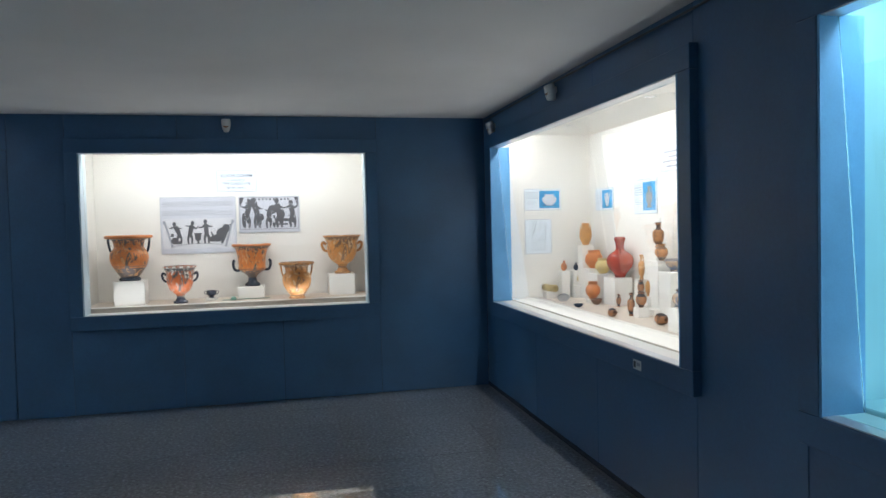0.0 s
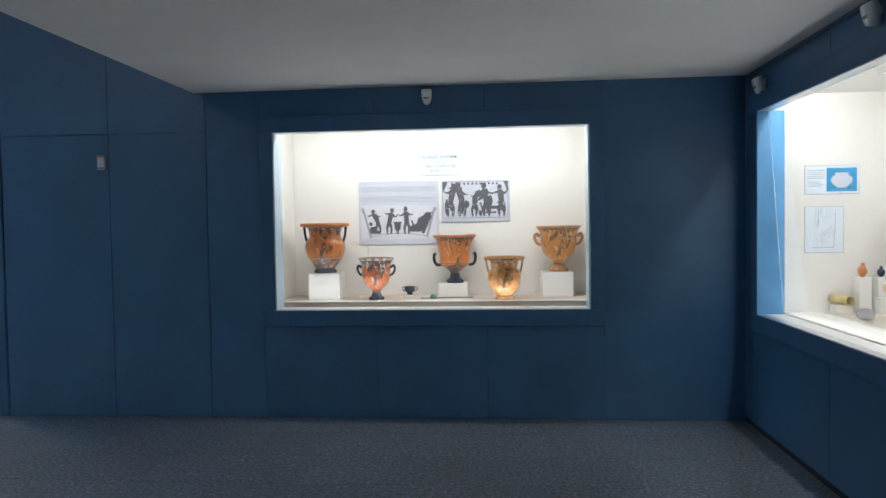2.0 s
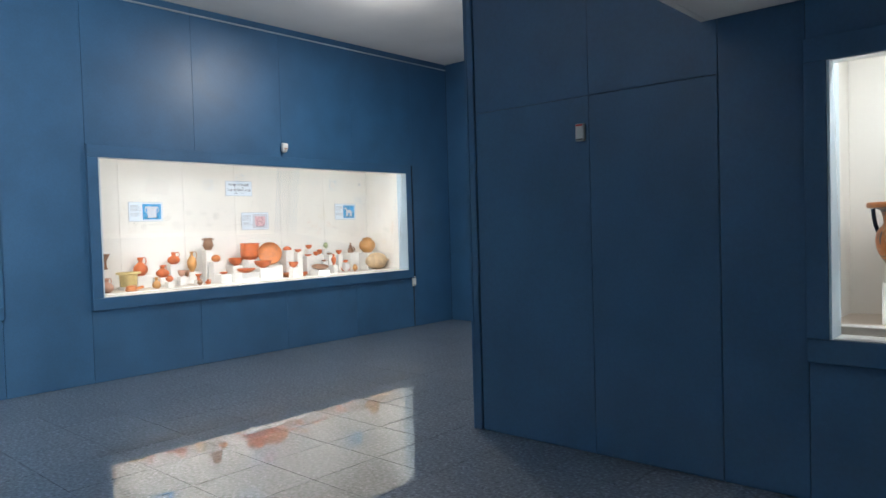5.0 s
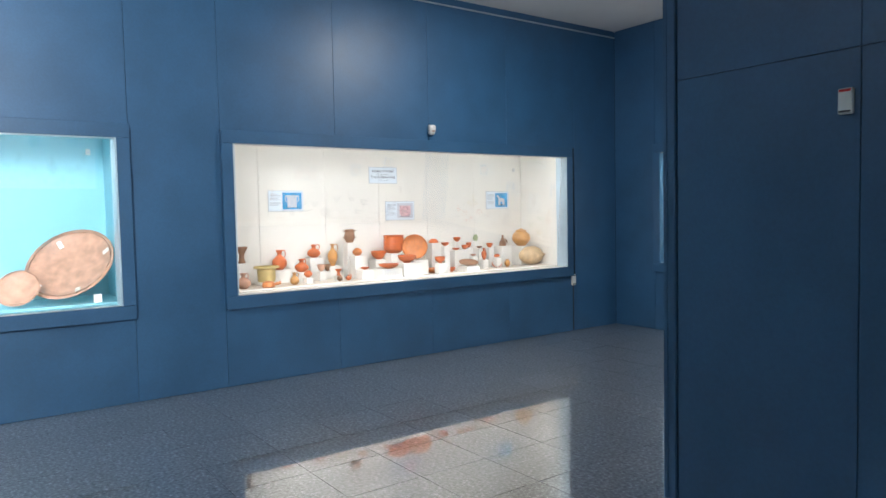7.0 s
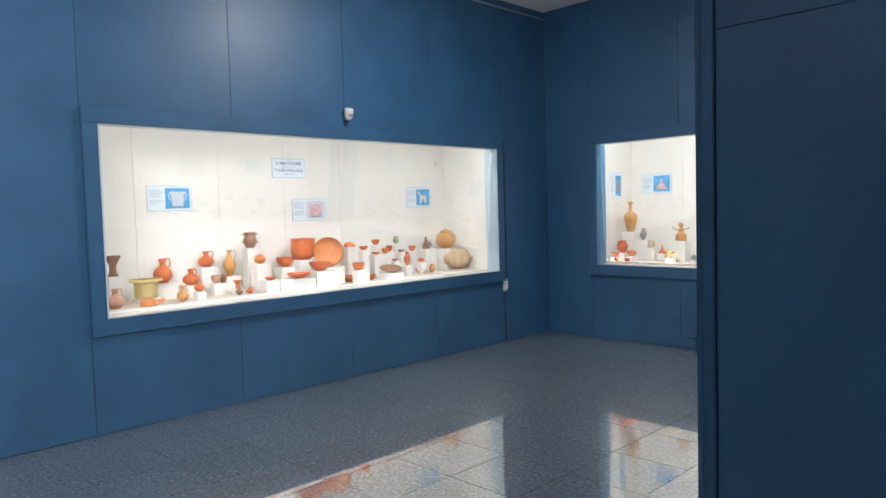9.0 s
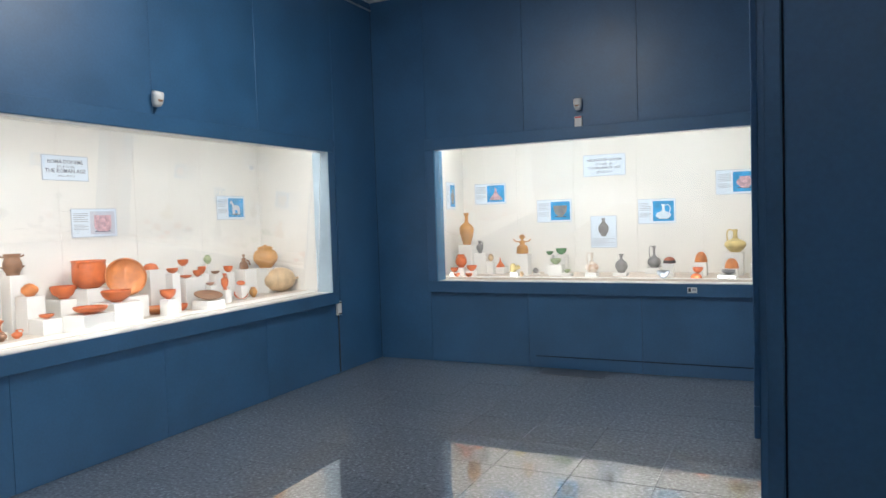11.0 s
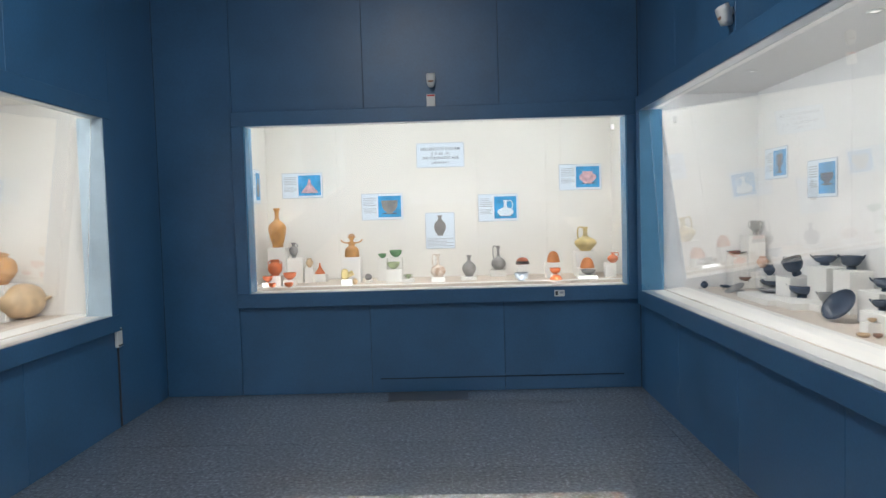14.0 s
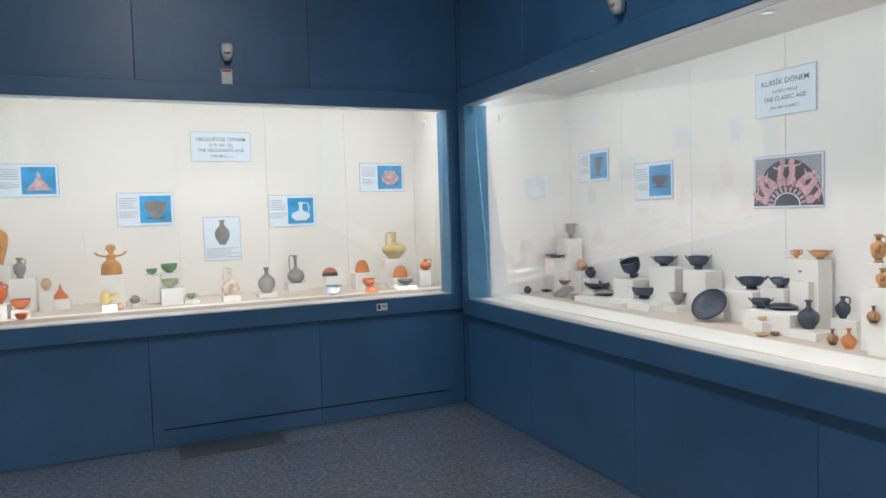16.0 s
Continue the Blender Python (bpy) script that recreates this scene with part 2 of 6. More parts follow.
# ---- structure ----
A = (2.296, 4.654, 0.834, 2.197)
B = (0.35, 3.385, 0.825, 2.21)
C = (-0.918, 3.355, 0.838, 2.236)
D = (-3.258, -0.12, 0.87, 2.27)
E_ = (0.43, 4.13, 0.835, 2.285)
F_ = (-5.2, -1.925, 0.838, 2.243)
G = (4.295, 7.0, 0.822, 2.22)
wall_a = wall("wall_a", WALL_A, 0.0, 5.79, HIGH, [A], "dark blue panelled wall with a wide display opening")
wall_b = wall("wall_b", WALL_B, 0.0, 8.0, HIGH, [B, G], "dark blue panelled wall with two display openings")
wall_c = wall("wall_c", WALL_C, -8.0, 4.34, HIGH, [C, F_], "tall blue panelled wall with long display openings")
wall_d = wall("wall_d", WALL_D, -4.02, 0.0, HIGH, [D], "tall blue panelled end wall with a display opening")
wall_e = wall("wall_e", WALL_E, 0.0, 4.34, HIGH, [E_], "blue panelled wall with a long display opening")
for w_, pl, cols in ((wall_a, WALL_A, (0.06, 0.955, 1.745, 2.178, 3.06, 3.90, 4.772, 5.79)),
                     (wall_b, WALL_B, (0.0, 0.232, 1.31, 2.39, 3.465, 4.177, 5.2, 6.2, 7.118, 8.0)),
                     (wall_c, WALL_C, (-8, -7.2, -6.3, -5.318, -4.2, -3.0, -1.81, -1.035, 0.125, 1.27, 2.40, 3.55, 4.34)),
                     (wall_d, WALL_D, (-4.02, -3.376, -2.27, -1.144, -0.002)),
                     (wall_e, WALL_E, (0.06, 0.392, 1.25, 2.31, 3.35, 4.248, 4.34))):
    holes = {id(WALL_A): [A], id(WALL_B): [B, G], id(WALL_C): [C, F_], id(WALL_D): [D], id(WALL_E): [E_]}[id(pl)]
    for a, b in zip(cols, cols[1:]):
        m_ = (a + b) / 2
        h = [q for q in holes if q[0] - 0.13 < m_ < q[1] + 0.13]
        if h:
            panel(w_, pl, a, b, 0.0, h[0][2] - 0.12)
            panel(w_, pl, a, b, h[0][3] + 0.12, HIGH)
        elif pl is WALL_A and a < 1.7:
            panel(w_, pl, a, b, 0.0, 2.225)
            panel(w_, pl, a, b, 2.225, HIGH)
        else:
            panel(w_, pl, a, b, 0.0, HIGH)
tagged(part("wall_south", boxes(((-4.1, -8.1, 0), (5.9, -8.0, HIGH))), BLUE), "plain dark blue rear wall", "wall", kind="structure")
tagged(part("corner_post", boxes(((-0.012, -0.012, 0), (0.055, 0.055, HIGH)), bevel=0.006), BLUE), "dark blue corner post of the panelled block", "post", kind="structure")
tagged(part("ceiling_low", boxes(((1.70, -8.1, LOW), (6.0, -0.001, LOW + 0.06))), CEIL), "low grey white plaster ceiling", "ceiling", kind="structure")
# Out of view: the window strip is added to house the clerestory fill.
tagged(part("fascia", boxes(((1.66, -8.1, LOW), (1.698, -0.001, 2.64)), ((1.66, -8.1, 3.80), (1.698, -0.001, HIGH)), ((1.66, -8.1, 2.64), (1.698, -6.95, 3.80)), ((1.66, -0.25, 2.64), (1.698, -0.001, 3.80))), CEIL), "plaster edge of the lowered ceiling around the added window strip", "fascia", kind="structure")
win = part("window_1", boxes(((1.70, -6.98, 2.60), (1.72, -0.22, 3.84))), CREAM)
tagged(win, "unseen window strip added above the lowered ceiling for the fill light", "window", kind="structure")
for k in range(7):
    part("mullion", boxes(((1.655, -6.95 + 1.11 * k, 2.645), (1.70, -6.91 + 1.11 * k, 3.795)), bevel=.004), PLASTIC, win)
tagged(part("ceiling_high", boxes(((-4.1, -8.1, HIGH), (1.75, 4.4, HIGH + 0.08))), CEIL), "high white plaster ceiling", "ceiling", kind="structure")

case(WALL_A, "showcase_a", *A, 0.72, 0.045, CREAM, 15, "lit cream showcase with painted kraters behind glass", seams=(2.86, 3.515, 4.152))
case(WALL_B, "showcase_b", *B, 0.95, 0.013, CREAM, 25, "lit cream showcase with small archaic vessels", seams=(1.0, 1.7, 2.4))
case(WALL_C, "showcase_c", *C, 0.90, 0.012, CREAM, 11.5, "long lit cream showcase with red clay vessels", seams=(-0.341, 0.441, 1.15, 1.85, 2.6))
case(WALL_D, "showcase_d", *D, 0.86, 0.03, CREAM, 15.5, "lit cream showcase with hellenistic vessels", seams=(-2.657, -2.002, -1.321, -0.662))
case(WALL_E, "showcase_e", *E_, 0.925, 0.011, ICE, 13, "lit white showcase with black glazed vessels", tint=(0.93, 0.98, 1.0), seams=(0.75, 1.45, 2.162, 2.866, 3.546))
case(WALL_C, "showcase_f", *F_, 0.90, 0.02, TEAL, 8, "lit turquoise showcase with large clay plates", seams=(-4.3, -3.5, -2.75), tint=(0.85, 0.97, 1))
case(WALL_B, "showcase_g", *G, 0.90, 0.02, TEAL, 24, "lit turquoise showcase behind glass", seams=(5.2, 6.1), tint=(0.85, 0.97, 1))


# ---- clay and print materials ----
CLAY = dict(rough=0.42, vary=0.22, scale=14, fine=160, bump=0.12)
REDCLAY = mat("red_slip_clay", (0.60, 0.15, 0.045), **CLAY)
RED = mat("glossy_red_slip", (0.36, 0.045, 0.02), rough=0.25, vary=0.3, scale=9, fine=120, bump=0.06)
ORANGE = mat("orange_clay", (0.58, 0.20, 0.06), **CLAY)
OCHRE = mat("ochre_clay", (0.56, 0.28, 0.09), **CLAY)
BROWN = mat("brown_clay", (0.30, 0.16, 0.09), **CLAY)
YELLOW = mat("yellow_clay", (0.60, 0.47, 0.20), **CLAY)
PALE = mat("pale_clay", (0.62, 0.45, 0.27), **CLAY)
PINKCLAY = mat("pinkish_clay", (0.52, 0.29, 0.20), **CLAY)
CHALK = mat("white_chalky_slip", (0.66, 0.60, 0.52), rough=0.6, vary=0.3, scale=16, second=(0.40, 0.26, 0.17), fine=160, bump=0.12)
GREY = mat("grey_clay", (0.27, 0.26, 0.25), **CLAY)
GREEN = mat("green_glaze", (0.16, 0.32, 0.16), rough=0.25, vary=0.3, scale=20, bump=0.08)
GREYGREEN = mat("grey_green_glaze", (0.36, 0.42, 0.24), rough=0.35, vary=0.3, scale=20, bump=0.08)
BLUEGREY = mat("blue_grey_clay", (0.30, 0.33, 0.36), **CLAY)
BLACK = mat("black_glaze", (0.045, 0.057, 0.085), rough=0.2, coat=0.3, vary=0.5, scale=10, fine=90, bump=0.06)
BRONZE = mat("green_bronze_patina", (0.10, 0.22, 0.17), rough=0.6, vary=0.4, scale=40)
PLASTER = mat("white_repair_plaster", (0.75, 0.73, 0.68), rough=0.7)
PAPER = mat("printed_paper", (0.71, 0.79, 0.86), rough=0.6, vary=0.02, bump=0.0)
PAPERGREY = mat("grey_printed_paper", (0.58, 0.60, 0.66), rough=0.55, vary=0.04, bump=0.0)
DRAWN = mat("pale_grey_print", (0.66, 0.67, 0.70), rough=0.55, vary=0.05, scale=20, bump=0.0)
EDGE = mat("grey_card_edge", (0.50, 0.54, 0.59), rough=0.5)
INK = mat("dark_print_ink", (0.11, 0.11, 0.12), rough=0.55)
INKGREY = mat("grey_print_ink", (0.36, 0.38, 0.42), rough=0.6)
PHOTO = mat("blue_photo_print", (0.05, 0.36, 0.70), rough=0.4, vary=0.25, scale=9, bump=0.0)
PINK = mat("pink_print_ink", (0.66, 0.42, 0.46), rough=0.5, vary=0.3, scale=30, bump=0.0)
BLUEINK = mat("title_ink", (0.09, 0.11, 0.16), rough=0.6)
REDDOT = mat("red_sticker", (0.6, 0.03, 0.03), rough=0.5)
LAMPGLASS = bpy.data.materials.new("lamp_diffuser")
LAMPGLASS.use_nodes = True
LAMPGLASS.node_tree.nodes["Principled BSDF"].inputs["Emission Color"].default_value = (1, 0.97, 0.92, 1)
LAMPGLASS.node_tree.nodes["Principled BSDF"].inputs["Emission Strength"].default_value = 0.6


def painted(name, ground, figure, lo, hi, amount=0.5, scale=7.0, band=0.035, second=None):
    """Painted pottery: dark glaze below lo and above hi of the height, loose figures on clay in between."""
    m = bpy.data.materials.new(name)
    m.use_nodes = True
    nt = m.node_tree
    b = nt.nodes["Principled BSDF"]
    tc = nt.nodes.new("ShaderNodeTexCoord")
    sep = nt.nodes.new("ShaderNodeSeparateXYZ")
    nt.links.new(tc.outputs["Generated"], sep.inputs[0])
    r = nt.nodes.new("ShaderNodeValToRGB")
    r.color_ramp.interpolation = "CONSTANT"
    els = r.color_ramp.elements
    els[0].position, els[0].color = 0.0, (1, 1, 1, 1)
    els[1].position, els[1].color = lo, (0, 0, 0, 1)
    for pos, val in ((lo + band, 1.0), (lo + band * 1.5, 0.0), (hi - band, 1.0), (hi - band * 0.4, 0.0), (hi, 1.0)):
        e = els.new(min(0.995, pos))
        e.color = (val, val, val, 1)
    nt.links.new(sep.outputs["Z"], r.inputs[0])
    mp = nt.nodes.new("ShaderNodeMapping")
    mp.inputs["Scale"].default_value = (1, 1, 0.45)
    nt.links.new(tc.outputs["Generated"], mp.inputs[0])
    n = nt.nodes.new("ShaderNodeTexNoise")
    n.inputs["Scale"].default_value, n.inputs["Detail"].default_value, n.inputs["Distortion"].default_value = scale, 3, 1.2
    nt.links.new(mp.outputs[0], n.inputs["Vector"])
    fr = nt.nodes.new("ShaderNodeValToRGB")
    fr.color_ramp.elements[0].position, fr.color_ramp.elements[0].color = amount, (0, 0, 0, 1)
    fr.color_ramp.elements[1].position, fr.color_ramp.elements[1].color = amount + 0.03, (1, 1, 1, 1)
    nt.links.new(n.outputs["Fac"], fr.inputs[0])
    mx = nt.nodes.new("ShaderNodeMixRGB")
    mx.blend_type, mx.inputs[0].default_value = "LIGHTEN", 1
    nt.links.new(r.outputs[0], mx.inputs[1])
    nt.links.new(fr.outputs[0], mx.inputs[2])
    grain = nt.nodes.new("ShaderNodeTexNoise")
    grain.inputs["Scale"].default_value = 40
    nt.links.new(tc.outputs["Object"], grain.inputs["Vector"])
    g2 = nt.nodes.new("ShaderNodeMixRGB")
    g2.inputs[1].default_value, g2.inputs[2].default_value = (*[c * 0.8 for c in ground], 1), (*[min(1, c * 1.15) for c in ground], 1)
    nt.links.new(grain.outputs["Fac"], g2.inputs[0])
    col = nt.nodes.new("ShaderNodeMixRGB")
    nt.links.new(mx.outputs[0], col.inputs[0])
    nt.links.new(g2.outputs[0], col.inputs[1])
    col.inputs[2].default_value = (*figure, 1)
    last = col
    if second:
        n2 = nt.nodes.new("ShaderNodeTexNoise")
        n2.inputs["Scale"].default_value, n2.inputs["Detail"].default_value, n2.inputs["Distortion"].default_value = scale * 1.7, 2, 1.5
        nt.links.new(mp.outputs[0], n2.inputs["Vector"])
        f2 = nt.nodes.new("ShaderNodeValToRGB")
        f2.color_ramp.elements[0].position, f2.color_ramp.elements[0].color = 0.585, (0, 0, 0, 1)
        f2.color_ramp.elements[1].position, f2.color_ramp.elements[1].color = 0.605, (1, 1, 1, 1)
        nt.links.new(n2.outputs["Fac"], f2.inputs[0])
        keep = nt.nodes.new("ShaderNodeMixRGB")
        nt.links.new(f2.outputs[0], keep.inputs[0])
        nt.links.new(col.outputs[0], keep.inputs[1])
        keep.inputs[2].default_value = (*second, 1)
        last = keep
    nt.links.new(last.outputs[0], b.inputs["Base Color"])
    b.inputs["Roughness"].default_value = 0.32
    return m


REDFIG = painted("red_figure_paint", (0.62, 0.20, 0.05), (0.13, 0.10, 0.09), 0.24, 0.93, 0.545, scale=6.5, second=(0.66, 0.34, 0.16))
ORANGEFIG = painted("orange_figure_paint", (0.62, 0.27, 0.08), (0.24, 0.13, 0.07), 0.05, 0.94, 0.55, scale=6.5, second=(0.70, 0.48, 0.28))
BROKENFIG = painted("repaired_figure_paint", (0.58, 0.15, 0.045), (0.10, 0.09, 0.09), 0.06, 0.90, 0.55, scale=6.5, second=(0.66, 0.62, 0.56))
BLACKFIG = painted("black_figure_paint", (0.42, 0.19, 0.08), (0.04, 0.03, 0.03), 0.14, 0.80, 0.56, scale=5)
BLUEBAND = painted("blue_banded_paint", (0.42, 0.30, 0.20), (0.12, 0.15, 0.22), 0.25, 0.9, 0.6, scale=4)
REDBLACK = painted("red_black_paint", (0.42, 0.12, 0.06), (0.05, 0.045, 0.045), 0.42, 0.99, 0.75, scale=4)


# ---- pottery ----
def lathe(pts, n=28):
    """A turned surface from (radius, height) points."""
    bm = bmesh.new()
    rings = []
    for r, z in pts:
        if r < 1e-5:
            rings.append([bm.verts.new((0, 0, z))])
        else:
            rings.append([bm.verts.new((r * math.cos(2 * math.pi * k / n), r * math.sin(2 * math.pi * k / n), z)) for k in range(n)])
    for a, b in zip(rings, rings[1:]):
        for k in range(n):
            j = (k + 1) % n
            if len(a) == 1 and len(b) == 1:
                continue
            if len(a) == 1:
                bm.faces.new((a[0], b[k], b[j]))
            elif len(b) == 1:
                bm.faces.new((a[k], b[0], a[j]))
            else:
                bm.faces.new((a[k], a[j], b[j], b[k]))
    return bm


def smooth_line(pts, steps=5):
    """A soft line through the points (Catmull-Rom)."""
    out = []
    p = [pts[0], *pts, pts[-1]]
    for i in range(1, len(p) - 2):
        for s in range(steps):
            t = s / steps
            out.append(tuple(0.5 * (2 * b + (c - a) * t + (2 * a - 5 * b + 4 * c - d) * t * t + (3 * b - a - 3 * c + d) * t ** 3)
                             for a, b, c, d in zip(p[i - 1], p[i], p[i + 1], p[i + 2])))
    return out + [tuple(pts[-1])]


def tube(pts, r, n=8, flat=1.0):
    """A rounded rod along a line of points."""
    line = [Vector(q) for q in smooth_line(pts, 5)]
    bm = bmesh.new()
    rings = []
    for i, c in enumerate(line):
        d = (line[min(i + 1, len(line) - 1)] - line[max(i - 1, 0)]).normalized()
        side = d.cross(Vector((0, 1, 0)))
        side = side.normalized() if side.length > 1e-4 else Vector((1, 0, 0))
        other = d.cross(side).normalized()
        rings.append([bm.verts.new(c + side * r * math.cos(2 * math.pi * k / n) + other * r * flat * math.sin(2 * math.pi * k / n)) for k in range(n)])
    for a, b in zip(rings, rings[1:]):
        for k in range(n):
            bm.faces.new((a[k], a[(k + 1) % n], b[(k + 1) % n], b[k]))
    bm.faces.new(rings[0])
    bm.faces.new(rings[-1][::-1])
    return bm


# Outlines from foot to lip: (radius, height), both from 0 to 1; how many points are foot and lip; handles; share of the width that the body takes.
SHAPES = {
    "column_krater": ([(.44, 0), (.46, .04), (.38, .08), (.52, .18), (.74, .36), (.80, .52), (.75, .64), (.64, .71), (.62, .76), (.70, .90), (.97, .93), (1, .97), (.96, 1)], 3, 3, "columns", 1.0),
    "bell_krater": ([(.42, 0), (.44, .05), (.30, .08), (.22, .16), (.28, .24), (.55, .34), (.73, .50), (.78, .68), (.80, .84), (.92, .95), (1, .98), (.97, 1)], 4, 3, "ears", 0.94),
    "calyx_krater": ([(.38, 0), (.40, .05), (.24, .10), (.20, .20), (.34, .28), (.64, .38), (.70, .44), (.68, .50), (.72, .70), (.82, .88), (.97, .95), (1, .98), (.97, 1)], 4, 3, "low_ears", 1.0),
    "kantharos": ([(.40, 0), (.42, .08), (.26, .16), (.40, .28), (.62, .45), (.68, .62), (.66, .80), (.72, .96), (.70, 1)], 3, 2, "loops", 1.0),
    "kylix": ([(.46, 0), (.48, .09), (.38, .16), (.44, .22), (.76, .38), (.93, .60), (.97, .80), (1, .96), (.97, 1)], 3, 2, "wings", 0.80),
    "round_jug": ([(.50, 0), (.52, .03), (.60, .06), (.93, .20), (1, .34), (.90, .50), (.56, .64), (.32, .72), (.28, .82), (.44, .95), (.40, 1)], 2, 3, "round_handle", 0.92),
    "bowl": ([(.38, 0), (.40, .07), (.38, .12), (.66, .26), (.88, .52), (.98, .85), (1, .95), (.97, 1)], 3, 3, "", 1.0),
    "plate": ([(.42, 0), (.44, .12), (.42, .2), (.70, .40), (.90, .70), (.99, .92), (1, 1), (.97, 1)], 3, 3, "", 1.0),
    "dome": ([(1, 0), (1, .06), (.97, .22), (.88, .48), (.70, .74), (.42, .93), (.18, .99), (.12, 1)], 2, 2, "", 1.0),
    "jug": ([(.46, 0), (.48, .04), (.50, .08), (.86, .24), (1, .42), (.90, .58), (.52, .72), (.30, .80), (.28, .90), (.42, .98), (.40, 1)], 2, 3, "jug_handle", 0.86),
    "trefoil_jug": ([(.40, 0), (.42, .04), (.44, .08), (.86, .24), (1, .40), (.88, .54), (.50, .64), (.32, .70), (.32, .84), (.44, .95), (.36, 1)], 2, 3, "jug_handle", 0.96),
    "slim_jug": ([(.62, 0), (.64, .04), (.66, .06), (.95, .16), (1, .28), (.86, .40), (.42, .50), (.20, .58), (.17, .82), (.26, .96), (.24, 1)], 2, 3, "tall_handle", 0.92),
    "wide_jug": ([(.50, 0), (.52, .04), (.60, .08), (.96, .26), (1, .38), (.82, .48), (.36, .58), (.22, .66), (.20, .88), (.28, .98), (.26, 1)], 2, 3, "tall_handle", 0.98),
    "bottle": ([(.56, 0), (.60, .05), (.62, .08), (.96, .26), (1, .42), (.80, .58), (.36, .70), (.22, .78), (.24, .92), (.42, .98), (.40, 1)], 2, 3, "", 1.0),
    "lekythos": ([(.62, 0), (.64, .06), (.40, .10), (.82, .24), (1, .42), (.98, .62), (.60, .72), (.34, .78), (.36, .88), (.60, .97), (.56, 1)], 3, 3, "small_handle", 0.92),
    "tall_flask": ([(.60, 0), (.62, .04), (.60, .07), (.74, .16), (1, .42), (.94, .56), (.52, .66), (.26, .72), (.24, .90), (.40, .98), (.38, 1)], 2, 3, "", 1.0),
    "jar": ([(.44, 0), (.46, .05), (.48, .1), (.86, .30), (1, .50), (.90, .70), (.62, .82), (.56, .88), (.66, .97), (.64, 1)], 2, 3, "", 1.0),
    "amphora": ([(.50, 0), (.52, .05), (.54, .1), (.84, .28), (.92, .50), (.84, .68), (.56, .80), (.50, .88), (.60, .97), (.58, 1)], 2, 3, "shoulders", 0.9),
    "cooking_pot": ([(.50, 0), (.52, .04), (.60, .08), (.94, .30), (1, .50), (.88, .72), (.64, .84), (.62, .90), (.72, .98), (.70, 1)], 2, 3, "jug_handle", 0.92),
    "cauldron": ([(.55, 0), (.60, .03), (.70, .08), (.92, .20), (.97, .40), (.96, .70), (.94, .90), (1, .96), (.98, 1)], 2, 2, "lugs", 1.0),
    "mortar": ([(.66, 0), (.68, .03), (.68, .1), (.70, .40), (.72, .74), (.74, .82), (1, .88), (1, .96), (.92, 1)], 2, 3, "", 1.0),
    "chalice": ([(.62, 0), (.64, .06), (.48, .14), (.40, .40), (.46, .58), (.70, .76), (.96, .94), (1, .98), (.94, 1)], 3, 3, "", 1.0),
    "urn": ([(.60, 0), (.62, .05), (.60, .1), (.80, .30), (.84, .55), (.70, .74), (.66, .84), (.78, .96), (.76, 1)], 2, 3, "knobs", 0.9),
    "lidded_pot": ([(.52, 0), (.54, .04), (.60, .08), (.94, .30), (1, .50), (.86, .70), (.58, .80), (.56, .83), (.60, .86)], 2, 2, "lid", 1.0),
    "cone": ([(1, 0), (1, .06), (.88, .16), (.52, .40), (.26, .62), (.14, .84), (.16, .97), (.10, 1)], 2, 2, "", 1.0),
}


def place(ob, pl, u, v, w, tilt=0.0, turn=0.0, lift=0.0):
    m = Matrix.Identity(4)
    up = Vector((0, 0, 1))
    a, i = pl.a, pl.i
    if a.cross(i).z < 0:
        a = -a
    for k, c in enumerate((a, i, up)):
        for r in range(3):
            m[r][k] = c[r]
    m.translation = Vector(pl.p(u, v, w + lift))
    ob.matrix_world = m @ pose(0, 0, 0, tilt, 0, turn)


def sub(name, bm, material, parent, label="", smooth=True):
    """A part in its thing's own frame."""
    ob = part(name, bm, material, None, label, smooth)
    ob.parent = parent
    return ob


